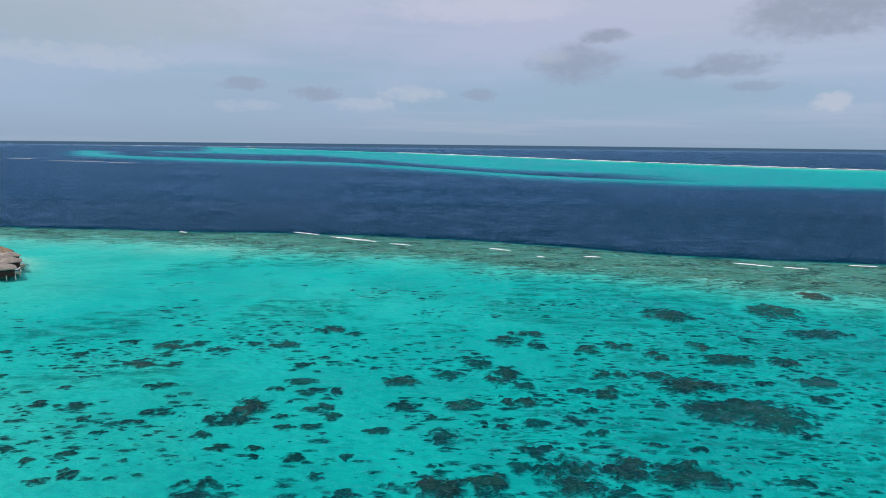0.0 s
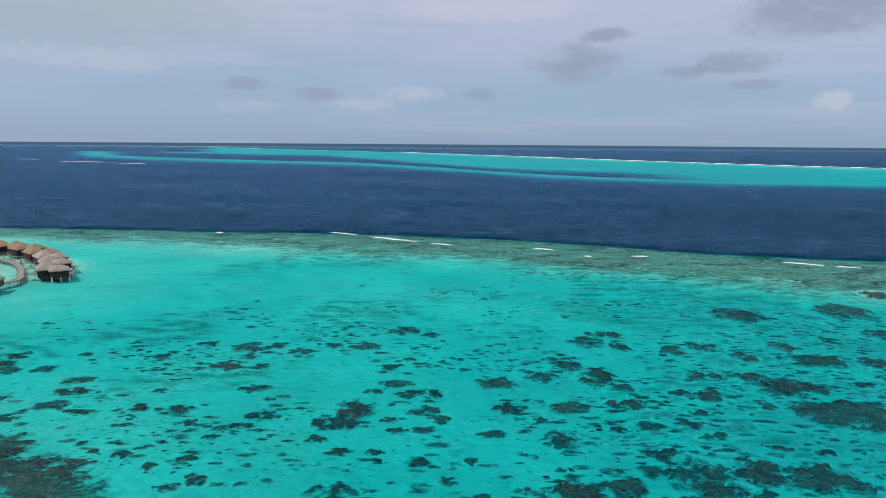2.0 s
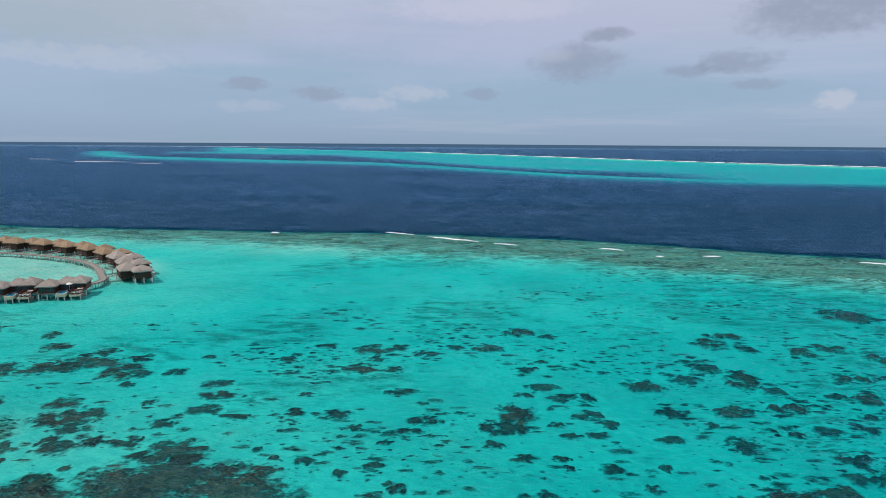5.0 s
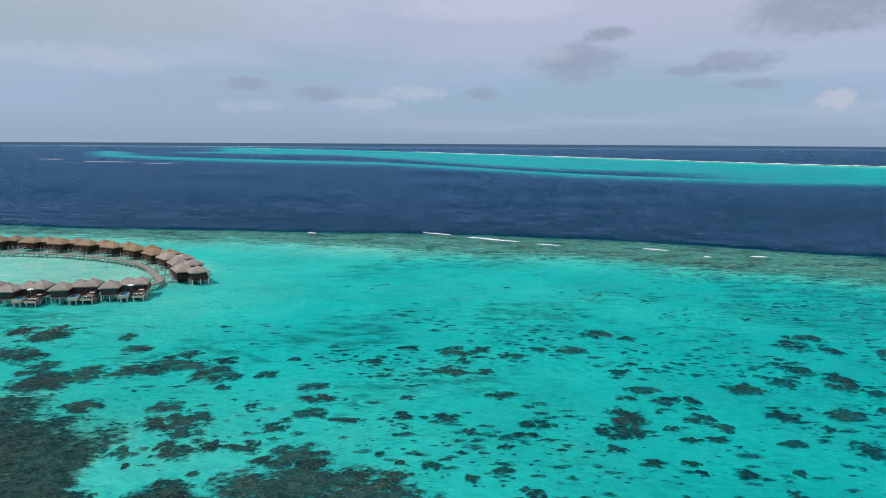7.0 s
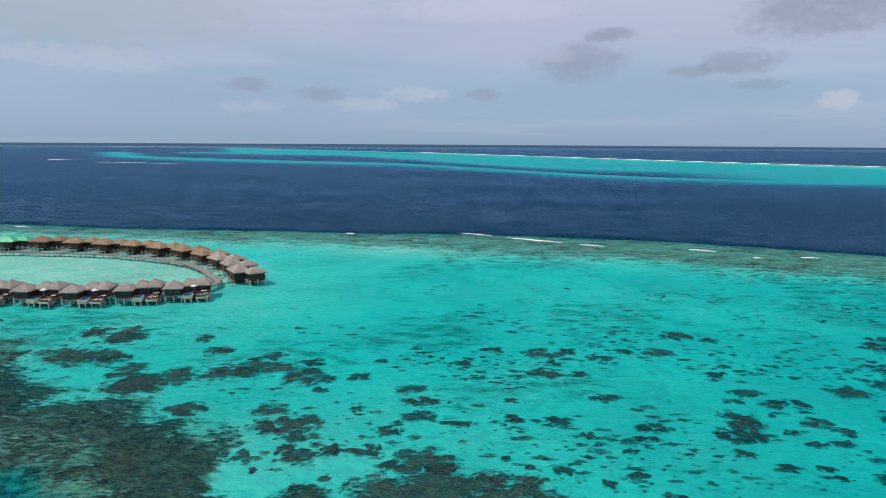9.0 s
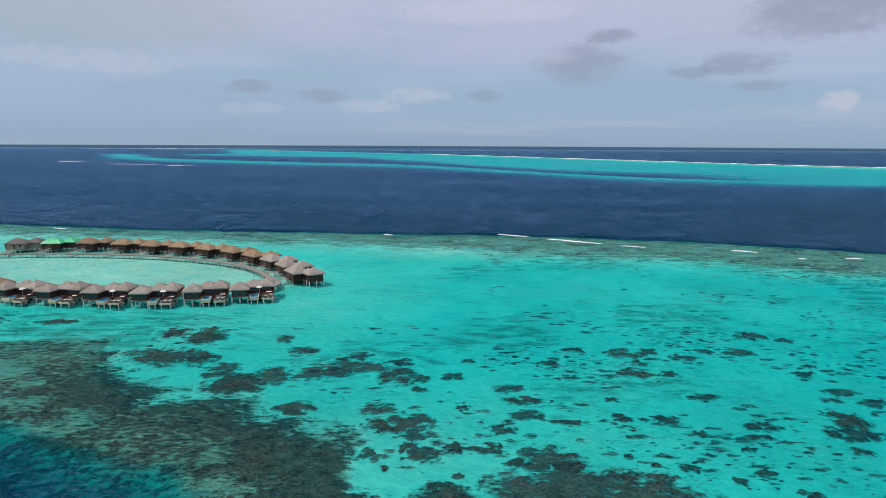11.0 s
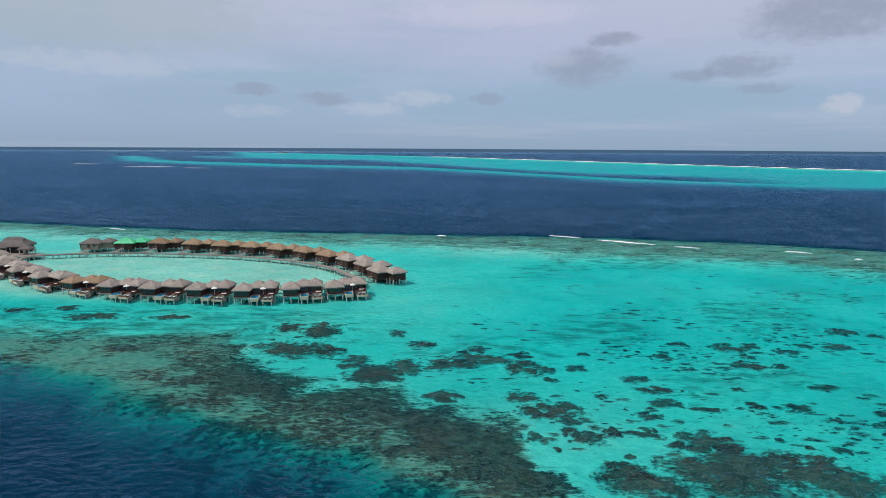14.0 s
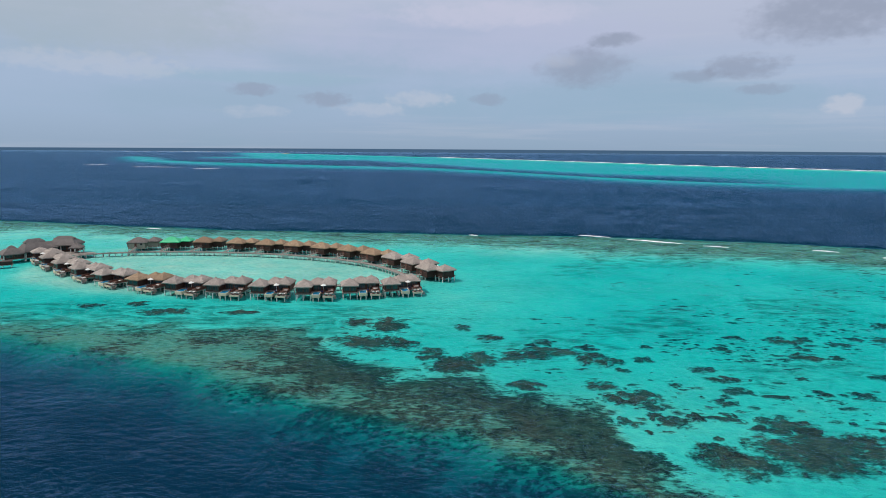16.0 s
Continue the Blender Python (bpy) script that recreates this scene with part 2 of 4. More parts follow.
def mat_thatch(name, light, dark):
    k = Mat(name)
    straw = k.noise(3.0, 6, 0.7, k.local, (3.2, 3.2, 0.7))
    c = k.mix(k.smooth(straw, 0.36, 0.64), dark, light)
    c = k.mix(k.math("MULTIPLY", k.smooth(k.noise(0.6, 5, 0.65), 0.42, 0.66), 0.6), c, dark)
    c = k.mix(k.math("MULTIPLY", k.random(), 0.45), c, dark)
    k.bump(straw, 1.0, 0.12)
    return k.done(c, 0.95, 0.1)


def mat_wood(name, light, dark, scale=2.0, rough=0.7):
    k = Mat(name)
    g = k.noise(scale, 5, 0.65, k.local, (6, 6, 0.8))
    c = k.mix(k.smooth(g, 0.3, 0.7), dark, light)
    c = k.mix(k.math("MULTIPLY", k.smooth(k.noise(0.7, 4), 0.5, 0.75), 0.35), c, dark)
    k.bump(g, 0.4, 0.02)
    return k.done(c, rough, 0.3)


def mat_plain(name, colour, rough=0.6, wear=0.25, scale=1.5, spec=0.4):
    k = Mat(name)
    d = tuple(v * 0.6 for v in colour)
    c = k.mix(k.math("MULTIPLY", k.smooth(k.noise(scale, 5, 0.65), 0.4, 0.75), wear * 2), colour, d)
    return k.done(c, rough, spec)


def mat_foam():
    k = Mat("foam")
    n = k.noise(1.2, 6, 0.75)
    k.bump(n, 0.8, 0.3)
    return k.done(k.mix(k.smooth(n, 0.3, 0.6), (0.66, 0.74, 0.74), (0.9, 0.92, 0.92)), 0.9, 0.2)


SEABED, CORAL, WATER, FOAM = mat_seabed(), mat_coral(), mat_water(), mat_foam()
THATCH_GREY = mat_thatch("thatch_grey", (0.50, 0.43, 0.385), (0.21, 0.175, 0.155))
THATCH_TAN = mat_thatch("thatch_tan", (0.46, 0.325, 0.215), (0.20, 0.135, 0.09))
THATCH_BROWN = mat_thatch("thatch_brown", (0.34, 0.235, 0.16), (0.19, 0.125, 0.085))
THATCH_DARK = mat_thatch("thatch_dark", (0.23, 0.20, 0.19), (0.12, 0.105, 0.10))
TARP = mat_plain("green_tarpaulin", (0.010, 0.40, 0.17), 0.45, 0.2, 0.8)
WALL = mat_wood("wall_boards", (0.065, 0.032, 0.024), (0.032, 0.017, 0.013))
PALE_WALL = mat_wood("pale_boards", (0.34, 0.29, 0.24), (0.22, 0.185, 0.15))
DECKING = mat_wood("decking", (0.26, 0.225, 0.20), (0.15, 0.13, 0.115))
RED_WOOD = mat_wood("red_wood", (0.16, 0.065, 0.045), (0.085, 0.035, 0.025))
POST = mat_plain("concrete_post", (0.66, 0.65, 0.61), 0.8, 0.35, 1.2)
CREAM = mat_plain("cream_render", (0.60, 0.50, 0.36), 0.8, 0.2)
POOL = mat_plain("pool_water", (0.02, 0.20, 0.36), 0.08, 0.1, 1.0, 0.6)
GLASS = mat_plain("window_glass", (0.03, 0.045, 0.05), 0.1, 0.1, 1.0, 0.6)
CLOTH = mat_plain("white_cloth", (0.62, 0.61, 0.58), 0.85, 0.1)
NAVY = mat_plain("navy_cloth", (0.03, 0.04, 0.15), 0.85, 0.15)
LEAVES = mat_plain("scrub_leaves", (0.05, 0.07, 0.04), 0.8, 0.3, 0.2)
BEACH = mat_plain("beach_sand", (0.55, 0.50, 0.40), 0.9, 0.2, 0.1)


# ---- mesh helpers ----
def part(name, bm, material, parent=None, label=""):
    me = bpy.data.meshes.new(name)
    bm.to_mesh(me)
    bm.free()
    me.materials.append(material)
    ob = new(name, me)
    ob.parent = parent
    return tagged(ob, label)


def add_box(bm, x0, x1, y0, y1, z0, z1, bevel=0.03):
    made = bmesh.ops.create_cube(bm, size=1.0)["verts"]
    for v in made:
        v.co = Vector((x0 + (v.co.x + 0.5) * (x1 - x0), y0 + (v.co.y + 0.5) * (y1 - y0), z0 + (v.co.z + 0.5) * (z1 - z0)))
    if bevel:
        edges = list({e for v in made for e in v.link_edges})
        bmesh.ops.bevel(bm, geom=edges, offset=bevel, segments=1, affect="EDGES")


def box(x0, x1, y0, y1, z0, z1, bevel=0.03):
    bm = bmesh.new()
    add_box(bm, x0, x1, y0, y1, z0, z1, bevel)
    return bm


def rod(x, y, z0, z1, r, n=8, taper=1.0):
    bm = bmesh.new()
    bmesh.ops.create_cone(bm, cap_ends=True, segments=n, radius1=r, radius2=r * taper, depth=z1 - z0, matrix=Matrix.Translation((x, y, (z0 + z1) / 2)))
    return bm


def hip_roof(x0, x1, y0, y1, z0, z1, ridge=0.0, axis="x", thick=0.28, rows=7, seed=0):
    """A thatched hip roof of real thickness with a slight flare at the eaves and an uneven surface."""
    rnd = random.Random(seed)
    cx, cy = (x0 + x1) / 2, (y0 + y1) / 2
    hx, hy = (x1 - x0) / 2, (y1 - y0) / 2
    rx, ry = (ridge / 2, 0.05) if axis == "x" else (0.05, ridge / 2)
    bm = bmesh.new()
    per = 6
    rings = []
    for i in range(rows + 1):
        u = i / rows
        f = u ** 0.8
        ax, ay = hx + (rx - hx) * u, hy + (ry - hy) * u
        z = z0 + (z1 - z0) * f
        ring = []
        corners = [(-ax, -ay), (ax, -ay), (ax, ay), (-ax, ay)]
        for c in range(4):
            p, q = corners[c], corners[(c + 1) % 4]
            for s in range(per):
                w = s / per
                j = 0.05 if 0 < i < rows else (0.06 if i == 0 else 0.02)
                ring.append(bm.verts.new((cx + p[0] + (q[0] - p[0]) * w, cy + p[1] + (q[1] - p[1]) * w, z + rnd.uniform(-j, j))))
        rings.append(ring)
    n = 4 * per
    low = [bm.verts.new((cx + (v.co.x - cx) * 0.97, cy + (v.co.y - cy) * 0.97, v.co.z - thick)) for v in rings[0]]
    for a, b in zip([low] + rings[:-1], rings):
        for s in range(n):
            bm.faces.new((a[s], a[(s + 1) % n], b[(s + 1) % n], b[s]))
    bm.faces.new(rings[-1])
    bm.faces.new(low[::-1])
    return bm


def grid_mesh(name, xs, ys, zs, attrs=()):
    nx, ny = len(xs), len(ys)
    X, Y = np.meshgrid(xs, ys)
    co = np.stack([X.ravel(), Y.ravel(), zs.ravel()], 1)
    i = np.arange(nx * ny).reshape(ny, nx)
    faces = np.stack([i[:-1, :-1], i[:-1, 1:], i[1:, 1:], i[1:, :-1]], -1).reshape(-1, 4)
    me = bpy.data.meshes.new(name)
    me.from_pydata(co.tolist(), [], faces.tolist())
    for key, val in attrs:
        a = me.attributes.new(key, "FLOAT", "POINT")
        a.data.foreach_set("value", val.ravel().astype(np.float32))
    me.polygons.foreach_set("use_smooth", np.ones(len(faces), bool))
    return me


# ---- sea bed and water ----
def sstep(v, lo, hi):
    u = np.clip((v - lo) / (hi - lo), 0, 1)
    return u * u * (3 - 2 * u)


def waves(x, y, scale, seed, octaves=4):
    """A smooth uneven field between about -1 and 1."""
    r = np.random.RandomState(seed)
    out, amp = np.zeros_like(x, dtype=float), 1.0
    for o in range(octaves):
        for _ in range(3):
            a, p, q = r.uniform(0, 2 * np.pi), r.uniform(0, 2 * np.pi), r.uniform(0, 2 * np.pi)
            k = 2 * np.pi / scale * 2 ** o * r.uniform(0.7, 1.3)
            out = out + amp * np.sin(k * (x * np.cos(a) + y * np.sin(a)) + p + 1.3 * np.sin(k * 0.6 * (y * np.cos(a) - x * np.sin(a)) + q)) / 3
        amp *= 0.55
    return out


def curve_y(x, pts):
    return np.interp(x, [p[0] for p in pts], [p[1] for p in pts])


OUTER = [(-1600, 640), (-700, 430), (-414, 356), (-263, 322), (-139, 312), (-54, 306), (4, 294), (56, 276), (100, 256), (178, 240), (400, 185), (1600, 20)]
INNER = [(-1600, 590), (-700, 390), (-388, 320), (-253, 293), (-139, 277), (-44, 253), (45, 218), (96, 196), (133, 180), (400, 110), (1600, -60)]
DROP = [(-900, 330), (-420, 188), (-300, 146), (-241, 121), (-208, 108), (-180, 94), (-157, 81), (-139, 71), (-125, 63), (-90, 46), (0, 18), (250, -50), (900, -200)]
FLAT = [(-900, 345), (-420, 200), (-300, 156), (-254, 143), (-232, 139), (-204, 137), (-177, 138), (-168, 124), (-158, 114), (-148, 107), (-137, 107), (-128, 100), (-119, 95), (-112.5, 93), (-111.5, 82), (-109, 75), (-106, 70), (-95, 56), (-70, 42), (0, 22), (250, -45), (900, -195)]
FAR_S = [(-2000, 2350), (-1085, 1827), (-756, 1536), (-397, 1350), (-191, 1270), (-28, 1066), (59, 958), (130, 869), (208, 811), (314, 753), (482, 722), (900, 650), (2500, 350)]
FAR_N = [(-1600, 4050), (-1192, 3800), (-214, 2730), (360, 1834), (572, 1505), (739, 1309), (866, 1205), (1300, 930), (2600, 560)]
WEDGE_S = [(-2000, 2700), (-1085, 1900), (-801, 1690), (-428, 1462), (-216, 1370), (-71, 1200), (63, 996), (136, 898), (216, 835), (325, 780), (420, 770)]
WEDGE_N = [(-2000, 3100), (-1134, 2444), (-702, 2200), (-446, 2125), (-176, 1660), (-78, 1440), (34, 1245), (126, 1105), (259, 1030), (350, 930), (420, 770)]
DEEP = -22.0


def bed(x, y):
    """Height of the sea bed, coral cover and weed cover."""
    n1, n2 = waves(x, y, 60, 3), waves(x, y, 18, 5)
    lagoon = -2.4 + 0.95 * sstep(x, 60, -120) + 0.38 * waves(x, y, 140, 8, 3) + 0.12 * n2
    # pale sand inside the ring of villas
    ring = np.sqrt(((x + 220) / 72) ** 2 + ((y - 207) / 38) ** 2)
    lagoon = lagoon + (1 - sstep(ring, 0.8, 1.2)) * 1.8 + 0.75 * sstep(x, -130, -230) * sstep(y, 212, 252)
    lagoon = lagoon + sstep(y - curve_y(x, INNER), -45, -5) * 0.6
    lagoon = np.minimum(lagoon, -0.55 + 0.17 * (1 - sstep(ring, 0.8, 1.2)) + 0.1 * n2)
    crest = sstep(y - curve_y(x, INNER) + 5 * n1, -38, 12)
    z = lagoon * (1 - crest) + crest * (-0.52 + 0.10 * n2)
    coral = crest * (0.33 + 0.06 * n1 + 0.12 * sstep(y - curve_y(x, OUTER), -26, -4))
    out = sstep(y - curve_y(x, OUTER) + 1.5 * n1, -18, 30) ** 1.7
    z = z * (1 - out) + out * DEEP
    gap = y - curve_y(x, DROP) + 3.0 * n1 + 1.2 * n2
    near = sstep(gap, 10, -13) ** 1.3
    flat = sstep(y - curve_y(x + 3.0 * waves(x, y, 26, 31), FLAT) + 2.5 * n1 + 4.5 * n2, 11, -10)
    # thick coral along the lagoon side, thinner rubble towards the drop-off and farther west
    west = sstep(x, -158, -188)
    grown = 0.88 - 0.36 * west - (0.30 - 0.06 * west) * sstep(gap, 32, 10) + 0.16 * n1 + 0.14 * n2
    coral = np.maximum(coral, np.maximum(flat * grown * sstep(gap, -10, 2), 0.30 * sstep(gap, 10, 0)))
    z = z * (1 - flat) + flat * (-0.53 - 0.8 * sstep(gap, 10, -4) + 0.10 * n2)
    z = z * (1 - near) + near * DEEP
    # the reef across the channel
    m1 = waves(x, y, 420, 11)
    s = sstep(y - curve_y(x, FAR_S) + 5 * m1, -26, -6)
    nn = sstep(y - curve_y(x, FAR_N) + 12 * m1, 25, -8)
    slant = x / np.maximum(y, 1.0)
    wob = 9 * m1 * sstep(y, 900, 1600)
    wedge = sstep(y - curve_y(x, WEDGE_S) + wob, 4, 26) * sstep(y - curve_y(x, WEDGE_N) + wob, 14, -14) * sstep(x, 370, 180) * sstep(slant, -0.57, -0.48)
    far = s * nn * sstep(slant, -0.65, -0.58) * np.where(y > 2500, sstep(slant, -0.43, -0.37), 1.0)
    far = far * (1 - 0.97 * wedge)
    zf = -3.0 + 0.5 * m1 + 2.2 * sstep(y - curve_y(x, FAR_N), -330, -30)
    z = np.where(y > 560, DEEP * (1 - far) + zf * far, z)
    rim = far * sstep(y - curve_y(x, FAR_N) + 10 * m1, -90, -30)
    coral = np.where(y > 560, 0.36 * rim, coral)
    weed = sstep(waves(x, y, 110, 21, 2) + sstep(x + y * 0.4, 20, 120) * 1.15 + 0.2, -0.2, 1.0) * (y < 560)
    weed = np.maximum(weed, 1.1 * sstep(x, -110, -170) * sstep(y, 118, 132) * sstep(y, 172, 156))
    weed = np.maximum(weed, np.maximum(1.6 * crest, 2.0 * np.maximum(flat, sstep(gap, 14, 6)) * (0.8 + 0.2 * sstep(gap, -4, 10)))) * (y < 560)
    weed = weed * (1 - 0.9 * (1 - sstep(ring, 0.85, 1.1)))
    return z * 0.45, coral, weed


def stretch(*runs):
    out = []
    for a, b, s in runs:
        out += list(np.arange(a, b, s))
    return np.array(out)


xs = stretch((-5600, -1800, 200), (-1800, -430, 20), (-430, 190, 2.2), (190, 420, 5), (420, 1500, 20), (1500, 5700, 200))
ys = stretch((-600, 0, 40), (0, 40, 5), (40, 350, 2.2), (350, 720, 12), (720, 2100, 11), (2100, 4200, 30), (4200, 6001, 120))
GX, GY = np.meshgrid(xs, ys)
gz, gc, gw = bed(GX, GY)
me = grid_mesh("seabed", xs, ys, gz, (("coral", gc), ("weed", gw)))
me.materials.append(SEABED)
tagged(new("seabed", me), "pale sand sea bed with coral flats and steep drop-offs", "sea bed", kind="structure")

wx = stretch((-5600, -400, 200), (-400, 200, 8), (200, 1600, 100), (1600, 5601, 400))
wy = stretch((-600, 0, 100), (0, 360, 8), (360, 2400, 40), (2400, 6001, 400))
WX, WY = np.meshgrid(wx, wy)
me = grid_mesh("sea_water", wx, wy, np.zeros(WX.shape), (("open", sstep(-bed(WX, WY)[0], 0.8, 1.7)),))
me.materials.append(WATER)
tagged(new("sea_water", me), "clear rippled turquoise and deep blue sea water", "water", kind="structure")


# ---- coral ----
def bed_at(x, y):
    return float(bed(np.array([float(x)]), np.array([float(y)]))[0][0])


def coral_patch(x, y, rx, ry, seed, wild=1.0):
    """A low ragged mound of coral that thins out into the sand, with small outliers."""
    n = int(min(80, max(24, max(rx, ry) * 9)))
    us = np.linspace(-1.9, 1.9, n)
    off = Vector((seed * 13.7, seed * 5.1, 0))
    base = bed_at(x, y)
    tall = min(0.6, max(0.03, (-base - 0.22) * (0.4 if max(rx, ry) < 3.2 else 0.66 if max(rx, ry) < 4.2 else 0.72)))
    fld = np.empty((n, n))
    for j, v in enumerate(us):
        for i, u in enumerate(us):
            p = Vector((u * rx, v * ry, 0))
            f = 1 - u * u - v * v
            f += wild * (0.7 * noise.noise(p * (3.0 / (rx + ry)) + off) + 0.7 * noise.noise(p * 0.5 + off) + 0.8 * noise.noise(p * 1.3 + off))
            fld[j, i] = f - max(0, u * u + v * v - 1.7) * 2.0
    keep, verts, faces, cover = {}, [], [], []

    def vert(j, i):
        if (j, i) not in keep:
            f = min(1.0, max(-1.0, fld[j, i]))
            keep[(j, i)] = len(verts)
            lump = 0.14 * noise.noise(Vector((us[i] * rx, us[j] * ry, 9)) * 1.5 + off)
            verts.append((us[i] * rx, us[j] * ry, 0.015 + (tall * f * f * (3 - 2 * f) + 0.5 * max(0.0, lump) * f if f > 0 else 0.0)))
            cover.append(f)
        return keep[(j, i)]
    for j in range(n - 1):
        for i in range(n - 1):
            if max(fld[j, i], fld[j + 1, i], fld[j, i + 1], fld[j + 1, i + 1]) > -0.85:
                faces.append((vert(j, i), vert(j, i + 1), vert(j + 1, i + 1), vert(j + 1, i)))
    co = np.array(verts)
    under, grown, _ = bed(co[:, 0] + x, co[:, 1] + y)
    co[:, 2] += under - base
    cover = np.array(cover) + 1.2 * grown
    me = bpy.data.meshes.new("coral_patch")
    me.from_pydata(co.tolist(), [], faces)
    a = me.attributes.new("cover", "FLOAT", "POINT")
    a.data.foreach_set("value", np.array(cover, np.float32))
    me.polygons.foreach_set("use_smooth", np.ones(len(faces), bool))
    me.materials.append(CORAL)
    ob = new("coral_patch", me)
    ob.location = (x, y, base)
    size = "large dark brown" if rx * ry > 25 else ("brown" if rx * ry > 7 else "small dark")
    return tagged(ob, size + " ragged coral patch on the pale sandy sea bed", "coral", "coral patches in the lagoon")


FAR_WEST_CORAL = [(-241.4, 157.4, 3.6, 2.3), (-228.9, 159.6, 3.1, 2.3), (-217.9, 151.5, 7.3, 3.2), (-196.9, 151.1, 4.4, 2.6), (-163.8, 143.2, 3.6, 3.8),
    (-158.3, 127.2, 7.5, 4.9), (-155.0, 141.2, 4.1, 6.0), (-150.5, 125.9, 3.2, 3.7), (-144.0, 119.7, 3.1, 3.7), (-138.4, 112.9, 4.9, 4.8), (-136.3, 139.5, 1.9, 2.7), (-133.1, 116.8, 3.4, 4.5), (-130.4, 131.2, 3.1, 2.4),
    (-125.7, 118.6, 3.5, 3.0), (-125.1, 102.4, 2.9, 2.4), (-122.2, 119.4, 4.4, 2.7), (-121.0, 125.8, 1.6, 1.7), (-118.6, 122.2, 4.8, 3.1), (-117.7, 128.5, 2.3, 2.3), (-114.2, 121.7, 3.4, 2.5), (-110.6, 102.6, 2.9, 2.3)]
WEST_CORAL = [(-109.4, 86.9, 2.1, 1.7), (-108.5, 125.4, 2.3, 2.0), (-108.4, 117.5, 3.7, 4.5), (-108.1, 96.0, 3.6, 2.7), (-107.8, 83.1, 0.6, 0.7), (-105.0, 97.3, 3.9, 3.2), (-104.7, 88.9, 1.4, 1.7), (-104.3, 92.9, 2.2, 1.9),
    (-104.3, 110.9, 1.3, 1.5), (-104.0, 116.1, 1.6, 1.9), (-101.9, 87.1, 2.8, 2.2), (-99.5, 75.7, 3.6, 3.5), (-99.3, 79.4, 1.0, 0.7), (-98.0, 117.8, 1.9, 2.0), (-98.0, 89.1, 1.6, 1.6), (-97.5, 81.4, 0.8, 0.8),
    (-96.4, 103.0, 1.2, 1.3), (-94.7, 126.4, 1.4, 1.3), (-94.3, 79.9, 0.6, 0.5), (-93.3, 88.5, 2.8, 1.0), (-91.9, 89.8, 1.1, 1.2), (-90.2, 95.5, 1.7, 1.8), (-88.5, 84.7, 2.1, 1.6), (-87.7, 111.7, 2.6, 2.1)]
MID_WEST_CORAL = [(-86.1, 100.4, 2.8, 2.2), (-85.6, 106.4, 3.6, 1.6), (-85.2, 86.6, 3.3, 3.7), (-82.5, 79.2, 6.7, 3.5), (-82.0, 84.0, 2.9, 3.1), (-79.5, 98.0, 2.6, 1.0), (-78.1, 125.1, 2.3, 2.6), (-73.5, 79.1, 5.9, 3.7),
    (-71.4, 134.0, 2.2, 2.2), (-70.3, 99.9, 1.5, 1.6), (-70.1, 107.2, 1.4, 1.0), (-69.2, 84.9, 1.3, 0.9), (-65.2, 84.2, 1.4, 1.2), (-63.9, 99.3, 2.8, 1.7), (-62.1, 120.1, 3.6, 2.4), (-60.9, 131.7, 3.7, 2.9),
    (-59.6, 94.8, 1.2, 1.1), (-59.6, 81.0, 0.9, 1.0), (-59.5, 126.1, 1.4, 1.7), (-55.4, 119.8, 1.8, 1.6), (-55.2, 133.4, 1.8, 2.0), (-55.1, 83.3, 1.4, 0.9), (-54.9, 75.3, 1.5, 0.7), (-54.1, 90.0, 1.3, 0.9)]
MID_CORAL = [(-52.9, 108.7, 2.7, 1.6), (-52.5, 78.4, 0.9, 0.7), (-51.3, 77.2, 1.1, 1.3), (-51.0, 93.6, 2.3, 1.1), (-49.1, 129.1, 2.2, 2.4), (-48.5, 97.2, 2.5, 1.5), (-42.9, 133.5, 2.0, 1.9), (-37.9, 89.5, 1.5, 1.2),
    (-36.7, 94.8, 2.8, 2.3), (-35.6, 133.0, 3.2, 2.2), (-33.6, 85.5, 1.8, 1.1), (-33.2, 99.8, 3.0, 3.8), (-33.2, 94.9, 1.9, 1.7), (-32.6, 74.1, 2.8, 2.6), (-31.0, 108.1, 1.7, 1.3), (-29.1, 120.5, 1.6, 1.2),
    (-28.4, 85.7, 1.2, 0.9), (-27.7, 120.8, 1.6, 1.0), (-27.5, 83.3, 1.0, 0.8), (-27.4, 145.1, 3.2, 3.1), (-27.2, 96.3, 1.3, 1.0), (-26.9, 111.7, 2.8, 1.7), (-25.3, 92.4, 1.5, 1.0), (-25.2, 124.9, 1.7, 1.0)]
MID_EAST_CORAL = [(-25.0, 106.7, 1.8, 1.4), (-23.1, 107.7, 1.9, 1.3), (-21.7, 83.0, 1.6, 1.3), (-21.2, 92.9, 1.8, 1.2), (-21.2, 99.7, 2.6, 1.9), (-21.1, 141.9, 2.1, 1.7), (-19.3, 107.3, 1.2, 1.9), (-18.4, 96.1, 1.1, 1.0),
    (-18.0, 97.1, 1.1, 1.3), (-17.4, 78.1, 1.1, 0.9), (-13.9, 83.5, 0.8, 1.0), (-12.6, 73.7, 1.8, 1.3), (-9.9, 91.7, 2.1, 1.2), (-7.6, 112.5, 3.6, 2.6), (-6.8, 101.4, 2.7, 1.9), (-1.8, 96.8, 1.0, 1.1),
    (-0.2, 75.3, 3.8, 3.0), (0.4, 89.8, 2.3, 2.6), (1.3, 116.2, 2.8, 2.3), (3.7, 101.6, 2.9, 2.2), (6.4, 76.7, 3.1, 2.8), (6.6, 125.3, 2.8, 2.0), (7.1, 94.3, 0.7, 1.0), (8.2, 122.2, 2.7, 2.2)]
